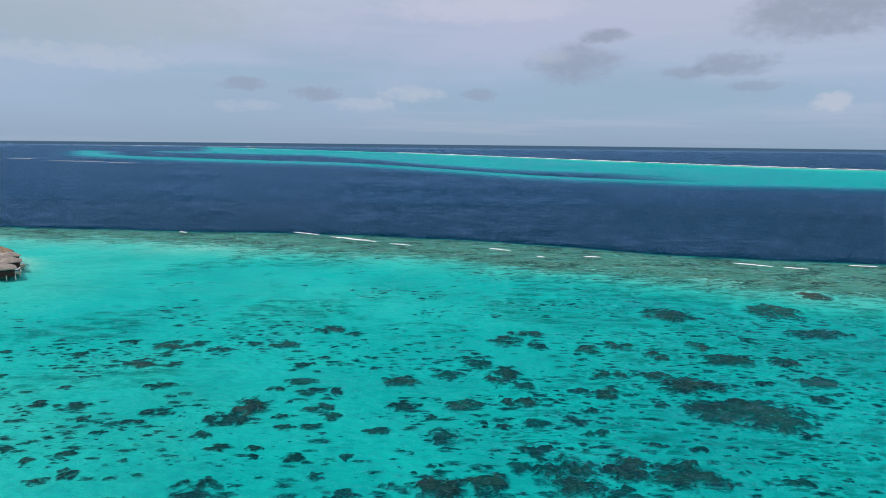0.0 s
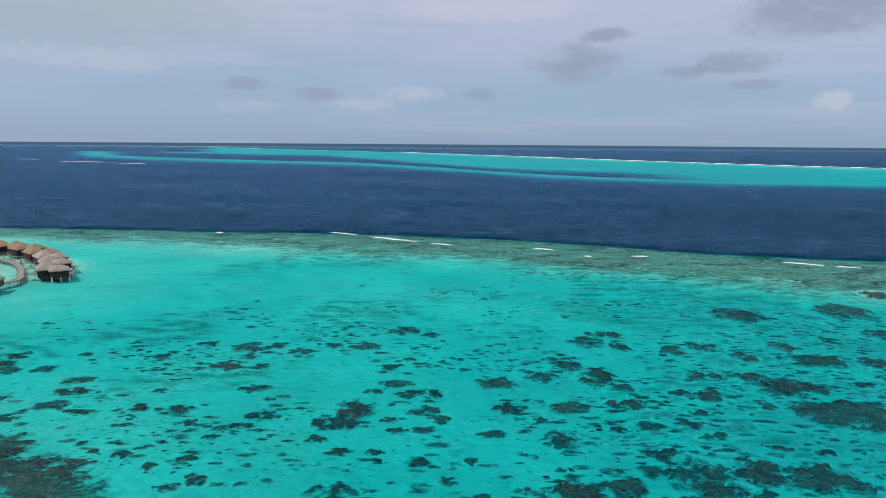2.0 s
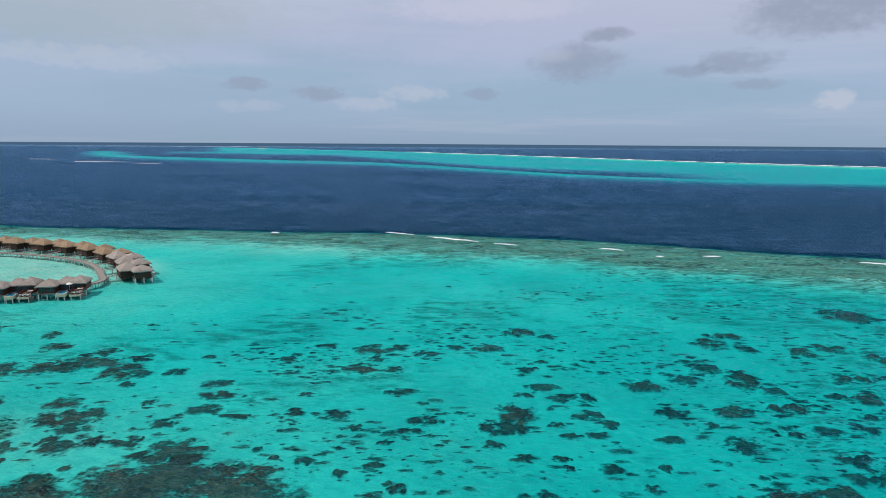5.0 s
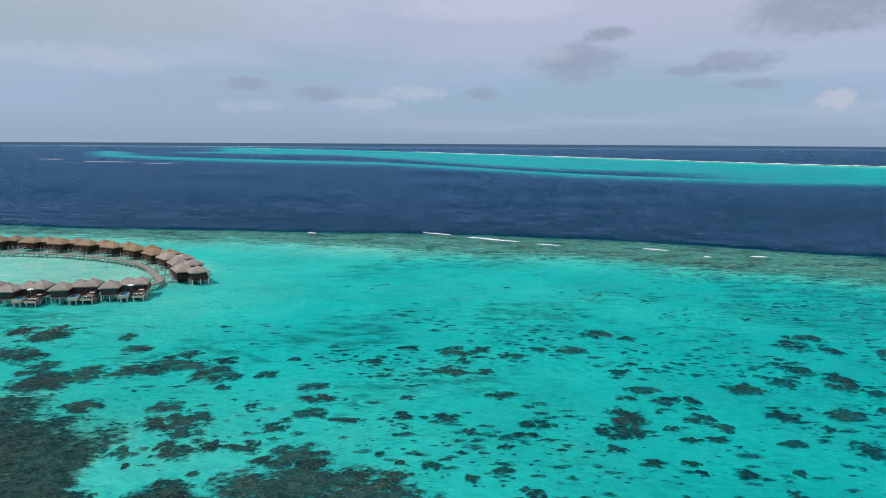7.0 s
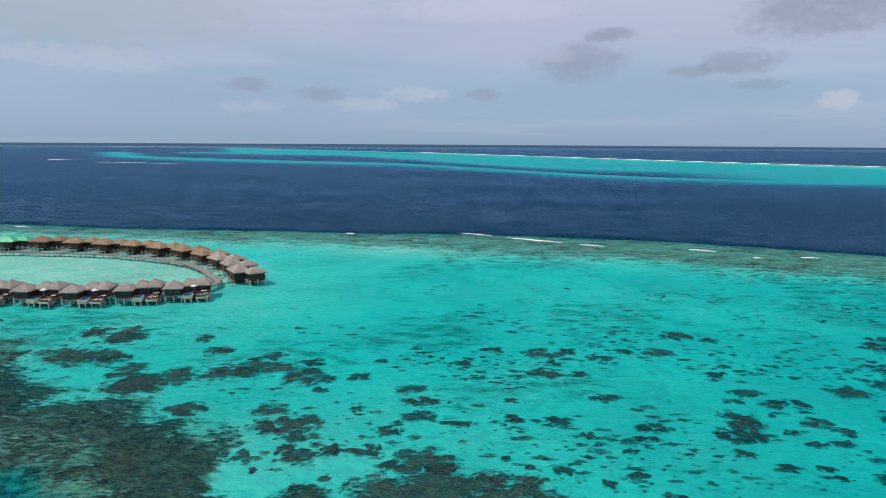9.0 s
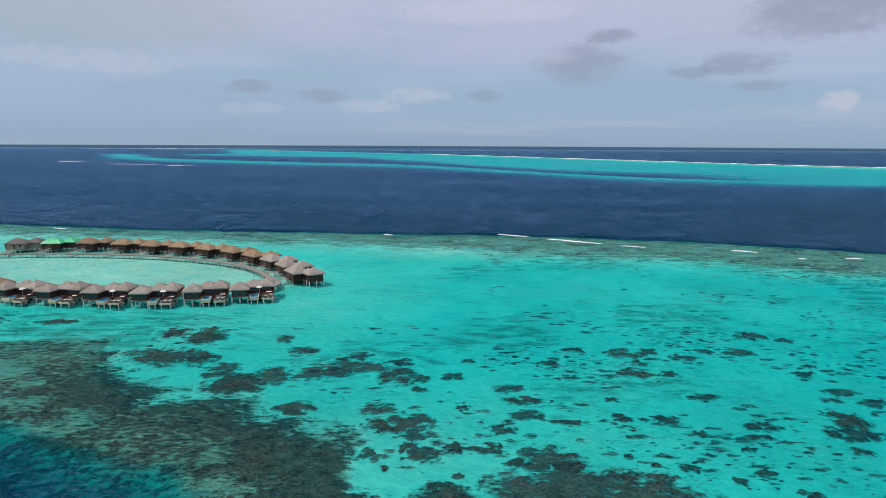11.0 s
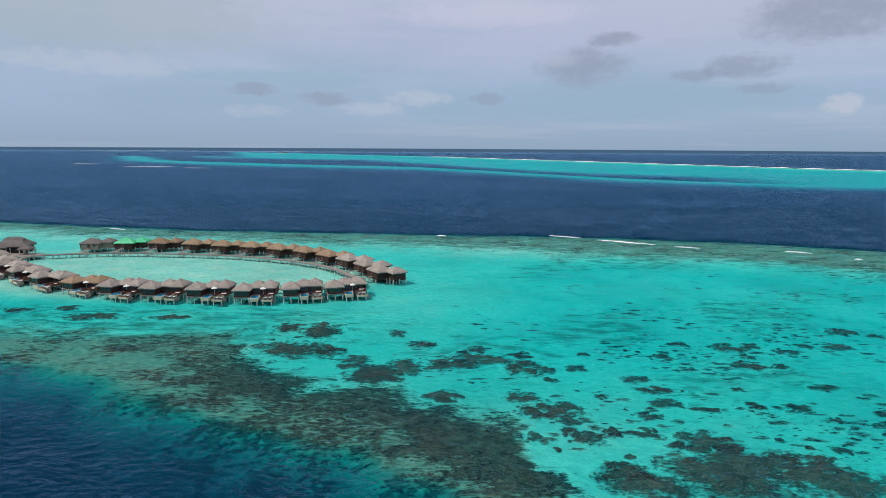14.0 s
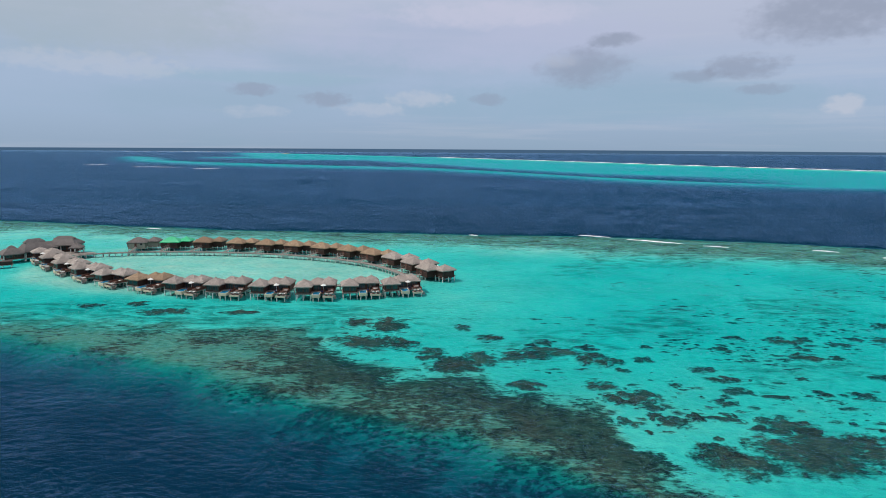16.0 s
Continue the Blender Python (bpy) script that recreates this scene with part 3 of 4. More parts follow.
EAST_CORAL = [(10.4, 93.5, 1.7, 1.0), (11.7, 81.2, 1.9, 1.6), (12.3, 115.0, 3.2, 3.6), (13.3, 118.0, 2.8, 2.8), (14.5, 86.2, 2.6, 2.1), (14.8, 103.3, 3.2, 1.9), (15.2, 137.9, 3.4, 3.6), (15.4, 111.3, 2.4, 1.7),
    (15.9, 95.2, 2.1, 1.7), (18.3, 79.1, 4.3, 5.0), (21.0, 143.3, 4.0, 2.1), (22.1, 134.6, 2.3, 2.4), (22.6, 95.8, 1.7, 1.3), (25.0, 91.8, 2.4, 1.4), (25.1, 74.7, 2.6, 1.6), (26.0, 108.8, 1.9, 1.6),
    (26.9, 100.2, 2.4, 1.1), (27.6, 80.7, 3.7, 3.7), (30.9, 107.6, 3.2, 2.1), (33.0, 132.2, 2.6, 3.1), (33.7, 88.1, 1.6, 0.9), (34.0, 116.6, 3.4, 1.8), (34.7, 79.6, 4.8, 3.9), (39.5, 103.3, 1.6, 1.5)]
FAR_EAST_CORAL = [(39.6, 86.9, 1.4, 0.9), (40.4, 135.1, 3.1, 2.8), (42.7, 117.1, 3.4, 1.8), (47.3, 101.8, 4.0, 3.8), (47.4, 128.5, 2.3, 2.9), (48.2, 112.0, 6.6, 3.9), (50.1, 77.9, 2.4, 1.1), (53.9, 103.8, 3.1, 2.0),
    (54.0, 99.6, 9.4, 5.7), (56.4, 95.8, 4.8, 3.4), (59.4, 135.6, 2.6, 3.2), (59.5, 91.5, 1.8, 1.5), (61.8, 161.6, 6.6, 5.7), (62.3, 126.4, 6.2, 3.5), (63.3, 113.7, 2.2, 1.4), (70.0, 105.9, 2.3, 2.0),
    (73.6, 124.9, 2.9, 3.1), (73.7, 140.1, 1.9, 2.6), (74.5, 114.0, 4.0, 2.9), (92.5, 165.4, 6.7, 7.1), (93.4, 145.4, 8.0, 3.7), (114.3, 182.0, 3.9, 4.3)]
for n, (x, y, rx, ry) in enumerate(FAR_WEST_CORAL + WEST_CORAL + MID_WEST_CORAL + MID_CORAL + MID_EAST_CORAL + EAST_CORAL + FAR_EAST_CORAL):
    coral_patch(x, y, rx * 1.12, ry * 1.12, n + 1)
# the broad brown mounds south of the lagoon
for n, (x, y, rx, ry) in enumerate([(-85, 77, 10, 7), (-71, 75, 8, 4.5), (-97, 73, 6, 4)]):
    coral_patch(x, y, rx, ry, n + 300, 0.8)
# dark coral patches in place of shadowed sea grass on the sand inside the ring
for n, (x, y, rx, ry) in enumerate([(-232, 188, 14, 3.2), (-205, 185, 8, 2.4), (-182, 186, 6, 2)]):
    coral_patch(x, y, rx, ry, n + 400)


def coral_scatter():
    """Countless small coral heads strewn over the lagoon floor in loose drifts."""
    rnd = random.Random(7)
    xs_, ys_ = [], []
    while len(xs_) < 9000:
        x, y = rnd.uniform(-200, 190), rnd.uniform(46, 235)
        if y > curve_y(x, INNER) + 8 or y < curve_y(x, FLAT) + 12:
            continue
        d = noise.noise(Vector((x * 0.035, y * 0.05, 4))) + 0.6 * noise.noise(Vector((x * 0.12, y * 0.16, 2)))
        d += min(0.42, max(-0.25, (x + 60) * 0.0035)) - max(0, y - 120) * 0.0062
        if rnd.random() < 0.34 + d * 1.5:
            xs_.append(x), ys_.append(y)
    zs_, grown, _ = bed(np.array(xs_), np.array(ys_))
    verts, faces, cover = [], [], []
    for x, y, z, g in zip(xs_, ys_, zs_, grown):
        if g > 0.06 and y < 200:
            continue
        r = 0.18 + 1.05 * rnd.random() ** 2.8
        sx, sy = rnd.uniform(0.9, 1.9), rnd.uniform(0.6, 1.0)
        k, b = 9, len(verts)
        ang = rnd.uniform(0, 6.28)
        for ring, (f, h) in enumerate(((1.7, 0.01), (0.7, 0.08))):
            for s in range(k):
                a = ang + s * 6.2832 / k
                q = r * f * rnd.uniform(0.35, 1.5)
                verts.append((x + q * sx * math.cos(a), y + q * sy * math.sin(a), z + 0.012 + h * min(1, r)))
        verts.append((x, y, z + 0.13 * min(1, r)))
        c = rnd.uniform(0.2, 0.95) if r < 0.8 else rnd.uniform(0.4, 0.9)
        cover += [-1.0] * k + [c * 0.45] * k + [c * 0.85]
        for s in range(k):
            t = (s + 1) % k
            faces.append((b + s, b + t, b + k + t, b + k + s))
            faces.append((b + k + s, b + k + t, b + 2 * k))
    me = bpy.data.meshes.new("coral_heads")
    me.from_pydata(verts, [], faces)
    a = me.attributes.new("cover", "FLOAT", "POINT")
    a.data.foreach_set("value", np.array(cover, np.float32))
    me.polygons.foreach_set("use_smooth", np.ones(len(faces), bool))
    me.materials.append(CORAL)
    tagged(new("coral_heads", me), "small dark coral heads strewn over pale sand", "coral", kind="stuff")


coral_scatter()


# ---- breaking waves ----
def breaker(x0, y0, x1, y1, width, seed, height=0.5, far=False):
    """A ragged roll of white foam between two points."""
    rnd = random.Random(seed)
    a, b = Vector((x0, y0, 0)), Vector((x1, y1, 0))
    way = (b - a).normalized()
    side = Vector((-way.y, way.x, 0))
    n = max(8, int((b - a).length / (width * 0.8)))
    bm = bmesh.new()
    prev = None
    off = Vector((seed * 3.3, 0, 0))
    for i in range(n + 1):
        u = i / n
        env = max(0.0, math.sin(math.pi * min(1, max(0, u)))) ** 0.5
        w = width * env * (0.45 + 0.9 * abs(noise.noise(Vector((u * n * 0.35, 0, 0)) + off)) + rnd.uniform(0, 0.35))
        if noise.noise(Vector((u * n * 0.16, 5, 0)) + off) < -0.28:
            w *= 0.15
        c = a + (b - a) * u + side * width * 0.8 * noise.noise(Vector((u * n * 0.12, 9, 0)) + off)
        h = height * env * rnd.uniform(0.5, 1.0)
        row = [bm.verts.new(c + side * (s * w) + Vector((0, 0, z))) for s, z in ((-1.0, 0.02), (-0.4, h), (0.25, h * 0.7), (1.1 + rnd.random(), 0.02))]
        if prev:
            for k in range(3):
                bm.faces.new((prev[k], prev[k + 1], row[k + 1], row[k]))
        prev = row
    ob = part("breaking_wave", bm, FOAM)
    where = "far reef edge" if far else "reef crest"
    return tagged(ob, "white foam of a wave breaking on the " + where, "wave", "breaking waves")


NEAR_SURF = [(-75, 302, -60, 294, 0.35), (-54, 289, -30, 275, 1.0), (-24, 270, -14, 266, 0.35), (57, 243, 64, 242, 0.4), (38, 242, 41, 241, 0.3),
             (112, 233, 125, 226, 0.45), (128, 225, 136, 222, 0.4), (156, 230, 166, 228, 0.45), (20, 260, 29, 255, 0.4), (-131, 299, -126, 297, 0.3), (-304, 315, -294, 312, 0.3)]
for n, (a, b, c, d, w) in enumerate(NEAR_SURF):
    breaker(a, b, c, d, w, n + 3)
for n in range(len(FAR_N) - 1):
    (a, b), (c, d) = FAR_N[n], FAR_N[n + 1]
    if a < -700:
        continue
    for s in range(4):
        u, v = s / 4, (s + 1.08) / 4
        q = math.hypot(a + (c - a) * u, b + (d - b) * u)
        breaker(a + (c - a) * u, b + (d - b) * u, a + (c - a) * v, b + (d - b) * v, 2.5 + q * 0.0022, n * 7 + s + 40, 1.2, True)
for n, (a, b, c, d, w) in enumerate([(-1000, 1406, -925, 1385, 1.0), (-805, 1256, -690, 1248, 1.0), (-650, 1190, -590, 1180, 0.5), (-2900, 4500, -1200, 4750, 9.0)]):
    breaker(a, b, c, d, w, n + 90, 0.6, True)


# ---- water villas ----
def thing(name, label, category, group=""):
    return tagged(new(name), label, category, group)


def window(x0, x1, y, z0, z1, parent, panes=2, side=-1):
    """A framed window set just proud of a wall whose face lies at y and looks along side * y."""
    fr = bmesh.new()
    t, d = 0.07, 0.06 * side
    ya, yb = sorted((y + 0.004 * side, y + d))
    add_box(fr, x0, x1, ya, yb, z0, z0 + t, 0), add_box(fr, x0, x1, ya, yb, z1 - t, z1, 0)
    for k in range(panes + 1):
        c = x0 + (x1 - x0 - t) * k / panes
        add_box(fr, c, c + t, ya, yb, z0 + t, z1 - t, 0)
    w = part("window", fr, RED_WOOD, parent)
    for k in range(panes):
        a, b = x0 + t + (x1 - x0 - t) * k / panes, x0 + (x1 - x0 - t) * (k + 1) / panes
        yc = sorted((y + 0.006 * side, y + 0.03 * side))
        part("pane", box(a + 0.004, b - 0.004, yc[0], yc[1], z0 + t + 0.004, z1 - t - 0.004, 0), GLASS, w)


def villa(roof, colour, group, wall=WALL, seed=1, north=False):
    v = thing("water_villa", colour + " water villa on white posts in the lagoon", "villa", group)
    # pavilion in front, hall behind
    low = 0.72 if north else 1.42
    part("wall", box(-5.7, -1.3, -3.1, 1.6, low, 3.55), wall, v)
    part("wall", box(-1.29, 5.75 if north else 5.6, 0.3, 5.1 if north else 4.8, low, 3.5), wall, v)
    if not north:
        part("floor_slab", box(-6.0, -1.0, -3.4, 1.9, 1.18, 1.4), DECKING, v)
        part("floor_slab", box(-0.99, 5.95, 0.0, 5.1, 1.18, 1.398), DECKING, v)
    part("roof", hip_roof(-6.35, -0.65, -3.8, 2.3, 3.35, 4.95, 0.5, "y", seed=seed), roof, v)
    if north:
        part("roof", hip_roof(-2.4, 6.35, -0.5, 5.4, 3.33, 5.35, 1.6, "x", seed=seed + 1), roof, v)
    else:
        part("roof", hip_roof(-2.2, 3.0, -0.5, 5.4, 3.37, 4.75, 1.2, "x", seed=seed + 1), roof, v)
        part("roof", hip_roof(1.3, 6.35, -0.6, 5.5, 3.33, 4.95, 0.6, "y", seed=seed + 2), roof, v)
    for x, y, z in ((-3.5, -0.75, 4.92), (1.98, 2.45, 5.33)) if north else ((-3.5, -0.75, 4.92), (0.4, 2.45, 4.72), (3.83, 2.45, 4.92)):
        cap = bmesh.new()
        bmesh.ops.create_cone(cap, cap_ends=True, segments=10, radius1=0.62, radius2=0.12, depth=0.45, matrix=Matrix.Translation((x, y, z)))
        part("ridge_cap", cap, roof, v)
    window(-5.3, -3.6, -3.1, 1.75, 3.15, v, 3)
    window(-3.3, -1.7, -3.1, 1.65, 3.15, v, 2)
    window(-0.8, 1.6, 0.3, 1.5, 3.2, v, 3)
    window(2.1, 5.2, 0.3, 1.5, 3.2, v, 4)
    window(-0.3, 0.6, 5.1 if north else 4.8, 2.2, 3.0, v, 1, 1)
    rear = 5.1 if north else 4.8
    part("door", box(2.0, 2.95, rear + 0.005, rear + 0.07, 1.43, 3.4), RED_WOOD, v)
    part("corner_board", box(5.5, 5.78, rear - 0.2, rear + 0.06, 1.42, 3.4), RED_WOOD, v)
    # terrace with plunge pool and lower sun deck
    part("terrace", box(-0.95, 5.95, -3.2, -0.02, 1.2, 1.36), DECKING, v)
    pool = part("pool_basin", box(-0.7, 1.75, -4.9, -1.6, 0.55, 1.45), CREAM, v)
    part("water", box(-0.5, 1.55, -4.7, -1.8, 1.35, 1.48, 0), POOL, pool)
    part("sun_deck", box(2.7, 5.95, -4.9, -3.22, 0.85, 1.0), DECKING, v)
    part("apron", box(2.7, 5.95, -4.99, -4.905, 0.50, 1.03), CREAM, v)
    part("apron", box(-6.0, -1.0, -3.5, -3.41, 1.15, 1.40), DECKING, v)
    for x in (2.72, 5.85):
        part("side_board", box(x, x + 0.08, -3.3, -0.1, 1.37, 2.05), RED_WOOD, v)
    part("screen", box(5.97, 6.06, -0.4, 4.9, 1.37, 3.3), RED_WOOD, v)
    part("stair", steps(6.0, 6.7, -4.6, 0.1, 0.95), DECKING, v)
    for x in (-5.7, -3.5, -1.3):
        for y in (-3.2, -0.8, 1.6):
            part("post", rod(x, y, -0.85, 1.19, 0.16), POST, v)
    for x in (0.3, 2.2, 4.1, 5.7):
        for y in (0.4, 4.8):
            part("post", rod(x, y, -0.85, 1.19, 0.16), POST, v)
    for x in (-0.3, 1.35, 3.1, 5.6):
        part("post", rod(x, -4.55, -0.85, 0.86 if x > 2 else 0.56, 0.16), POST, v)
    return v


def steps(x0, x1, y, z0, z1):
    bm = bmesh.new()
    n = 5
    for k in range(n):
        z = z0 + (z1 - z0) * k / n
        add_box(bm, x0 + 0.02, x1, y + 0.28 * k, y + 0.28 * k + 0.26, z, z + 0.06, 0)
    add_box(bm, x0 + 0.02, x0 + 0.08, y, y + 0.28 * n, z0 - 0.1, z1 + 0.02, 0)
    return bm


def parasol():
    p = thing("parasol", "open white cloth parasol on a villa terrace", "parasol", "parasols on the terraces")
    part("pole", rod(0, 0, 0.0, 2.35, 0.035), POST, p)
    part("base", rod(0, 0, 0.0, 0.12, 0.3, 12), POST, p)
    bm = bmesh.new()
    bmesh.ops.create_cone(bm, cap_ends=False, segments=8, radius1=0.95, radius2=0.05, depth=0.5, matrix=Matrix.Translation((0, 0, 2.2)))
    part("canopy", bm, CLOTH, p)
    return p


def lounger(cloth, colour):
    s = thing("sun_lounger", colour + " sun lounger on a wooden villa terrace", "lounger", "loungers on the terraces")
    part("frame", box(-0.34, 0.34, -0.95, 0.95, 0.2, 0.28), RED_WOOD, s)
    for x in (-0.28, 0.28):
        for y in (-0.8, 0.8):
            part("leg", box(x - 0.03, x + 0.03, y - 0.03, y + 0.03, 0, 0.21, 0), RED_WOOD, s)
    part("mattress", box(-0.33, 0.33, -0.95, 0.25, 0.283, 0.38), cloth, s)
    bm = box(-0.33, 0.33, 0.0, 0.75, 0, 0.1)
    bmesh.ops.transform(bm, matrix=Matrix.Translation((0, 0.24, 0.30)) @ Matrix.Rotation(radians(38), 4, "X"), verts=bm.verts)
    part("backrest", bm, cloth, s)
    return s


def table():
    s = thing("terrace_table", "low red-brown wooden table on a villa terrace", "table", "tables on the terraces")
    part("tabletop", box(-0.6, 0.6, -0.4, 0.4, 0.42, 0.48), RED_WOOD, s)
    for x in (-0.5, 0.5):
        for y in (-0.3, 0.3):
            part("leg", box(x - 0.035, x + 0.035, y - 0.035, y + 0.035, 0, 0.421, 0), RED_WOOD, s)
    return s


def sofa():
    s = thing("terrace_sofa", "dark red cushioned sofa on a villa terrace", "sofa", "sofas on the terraces")
    part("seat", box(-1.0, 1.0, -0.4, 0.4, 0.12, 0.45, 0.05), RED_WOOD, s)
    part("backrest", box(-1.0, 1.0, 0.28, 0.46, 0.452, 0.85, 0.05), RED_WOOD, s)
    for x in (-0.98, 0.8):
        part("armrest", box(x, x + 0.18, -0.4, 0.275, 0.452, 0.65, 0.04), RED_WOOD, s)
    part("cushion", box(-0.75, 0.75, -0.36, 0.25, 0.454, 0.56, 0.05), CLOTH, s)
    return s


RING = Vector((-218, 204, 0))
FRONT = [(-153.6, 169.7), (-165.8, 166.4), (-179.3, 163.8), (-193.1, 164.0), (-206.8, 164.8), (-220.3, 166.3), (-234.4, 170.7), (-249.2, 176.9),
         (-263.0, 185.6), (-275.5, 195.0), (-286.7, 204.6), (-297.5, 215.3)]
BACK = [(-144.6, 195.0), (-151.8, 204.8), (-160.2, 213.6), (-169.5, 221.0), (-180.0, 229.0), (-191.6, 234.8), (-203.6, 239.6), (-216.0, 242.2),
        (-229.3, 245.3), (-243.9, 247.4), (-257.5, 246.9), (-270.6, 245.0)]


def outward(pts, i):
    """The way square to a row of places at one of them, away from the ring's middle."""
    a, b = Vector((*pts[max(0, i - 1)], 0)), Vector((*pts[min(len(pts) - 1, i + 1)], 0))
    n = Vector(((b - a).y, -(b - a).x, 0)).normalized()
    return n if n.dot(Vector((*pts[i], 0)) - RING) > 0 else -n


def villa_pose(p, n, shift, raised, wide, tall):
    o = Vector((*p, 0)) + n * shift
    return Matrix.Translation(o + Vector((0, 0, raised))) @ Matrix.Rotation(math.atan2(n.x, -n.y), 4, "Z") @ Matrix.Diagonal((wide, 1, tall, 1))


F_ROW, B_ROW = "villas of the south row", "villas of the north row"
kinds = {}


def place_villa(key, roof, colour, group, m, wall=WALL):
    if key not in kinds:
        kinds[key] = villa(roof, colour, group, wall, len(kinds) * 5 + 1, key.startswith("back"))
        kinds[key].matrix_world = m
        return kinds[key]
    return copy_thing(kinds[key], m)


front_poses, back_poses = [], []
for i, p in enumerate(FRONT):
    m = villa_pose(p, outward(FRONT, i), -4.4, 0.12, 0.965, 1.025)
    front_poses.append(m)
    if i == 6:
        place_villa("front_tan", THATCH_TAN, "newly thatched straw-coloured", F_ROW, m)
    else:
        place_villa("front_grey", THATCH_GREY, "weathered grey thatched", F_ROW, m)
for i, p in enumerate(BACK):
    m = villa_pose(p, outward(BACK, i), (0.5, 2.0, 3.2, 4.2)[min(i, 3)], 0.2, 0.95, 1.0)
    back_poses.append(m)
    if i < 3:
        place_villa("back_grey", THATCH_GREY, "grey thatched dark-walled", B_ROW, m)
    elif i < 9:
        place_villa("back_tan", THATCH_TAN, "tan thatched dark-walled", B_ROW, m)
    elif i == 9:
        place_villa("back_brown", THATCH_BROWN, "brown thatched dark-walled", B_ROW, m)
    elif i == 10:
        place_villa("back_green", TARP, "green tarpaulin-covered", B_ROW, m)
    else:
        place_villa("back_dark", THATCH_DARK, "dark grey thatched pale-walled", B_ROW, m, PALE_WALL)

first = {}


def furnish(key, make, m):
    if key not in first:
        first[key] = make()
        first[key].matrix_world = m
    else:
        copy_thing(first[key], m)


for i, m in enumerate(front_poses + back_poses[:1]):
    if i % 3 != 1:
        furnish("parasol", parasol, m @ pose(1.9 + 0.3 * (i % 3), -1.2, 1.36))
    furnish("white", lambda: lounger(CLOTH, "white-cushioned"), m @ pose(3.6, -4.05, 1.0, 0, 0, 175))
    furnish("white", None, m @ pose(4.9, -4.05, 1.0, 0, 0, 183))
    furnish("navy", lambda: lounger(NAVY, "dark blue"), m @ pose(2.2, -2.3, 1.36, 0, 0, 170))
    furnish("table", table, m @ pose(4.0, -2.2, 1.36, 0, 0, 8 * (i % 4)))
    furnish("sofa", sofa, m @ pose(4.6, -0.9, 1.36))


# ---- jetty ----
WALK = [(-157.0, 178.5), (-152.2, 183.5), (-152.0, 189.0), (-156.2, 195.6), (-163.6, 206.2), (-173.1, 215.6), (-187.3, 224.0), (-207.1, 231.0), (-226.0, 234.2), (-250.0, 235.6),
        (-268.3, 233.5), (-283.8, 228.0), (-285.5, 221.0), (-279.0, 210.0), (-268.0, 200.0), (-254.0, 190.5), (-238.0, 183.5), (-222.0, 179.0), (-206.0, 177.2), (-190.0, 176.5), (-172.0, 177.2), (-163.0, 178.0)]


def spline(pts, step):
    """Points at even steps along a smooth closed line through the given ones."""
    out = []
    n = len(pts)
    P = [Vector((*p, 0)) for p in pts]
    for i in range(n):
        a, b, c, d = P[i - 1], P[i], P[(i + 1) % n], P[(i + 2) % n]
        k = max(1, int((c - b).length / 0.5))
        for s in range(k):
            t = s / k
            out.append(0.5 * ((2 * b) + (c - a) * t + (2 * a - 5 * b + 4 * c - d) * t * t + (3 * b - a - 3 * c + d) * t ** 3))
    even, run = [out[0]], 0.0
    for p, q in zip(out, out[1:] + out[:1]):
        run += (q - p).length
        if run >= step:
            even.append(q)
            run = 0.0
    return even


def jetty():
    j = thing("jetty", "long curved grey timber jetty on paired white posts", "jetty")
    line = spline(WALK, 0.5)
    n = len(line)
    deck, rails = bmesh.new(), bmesh.new()

    def ribbon(bm, o0, o1, z0, z1):
        rows = []
        for i, p in enumerate(line):
            t = (line[(i + 1) % n] - line[i - 1]).normalized()
            s = Vector((-t.y, t.x, 0))
            rows.append([bm.verts.new(p + s * o + Vector((0, 0, z))) for o, z in ((o0, z0), (o1, z0), (o1, z1), (o0, z1))])
        for a, b in zip(rows, rows[1:] + rows[:1]):
            for k in range(4):
                bm.faces.new((a[k], a[(k + 1) % 4], b[(k + 1) % 4], b[k]))
    ribbon(deck, -1.0, 1.0, 1.2, 1.3)
    part("deck", deck, DECKING, j)
    for o in (-0.98, 0.9):
        bm = bmesh.new()
        ribbon(bm, o, o + 0.08, 1.304, 1.42)
        part("kerb_rail", bm, DECKING, j)
        bm = bmesh.new()
        ribbon(bm, o * 0.75, o * 0.75 + 0.12, 1.0, 1.195)
        part("beam", bm, POST, j)
    post = cross = None
    for i in range(0, n - 3, 4):
        p = line[i]
        t = (line[(i + 1) % n] - line[i - 1]).normalized()
        a = math.atan2(t.y, t.x)
        for o in (-0.72, 0.72):
            if post is None:
                post = part("post", rod(0, 0, -0.2, 1.0, 0.13), POST, j)
                ob = post
            else:
                ob = new("post", post.data)
                ob.parent = j
            ob.matrix_world = Matrix.Translation(p + Vector((-t.y, t.x, 0)) * o)
        if cross is None:
            cross = part("cross_beam", box(-0.09, 0.09, -1.05, 1.05, 0.86, 0.998), POST, j)
            ob = cross
        else:
            ob = new("cross_beam", cross.data)
            ob.parent = j
        ob.matrix_world = Matrix.Translation(p) @ Matrix.Rotation(a, 4, "Z")
    return line


line = jetty()


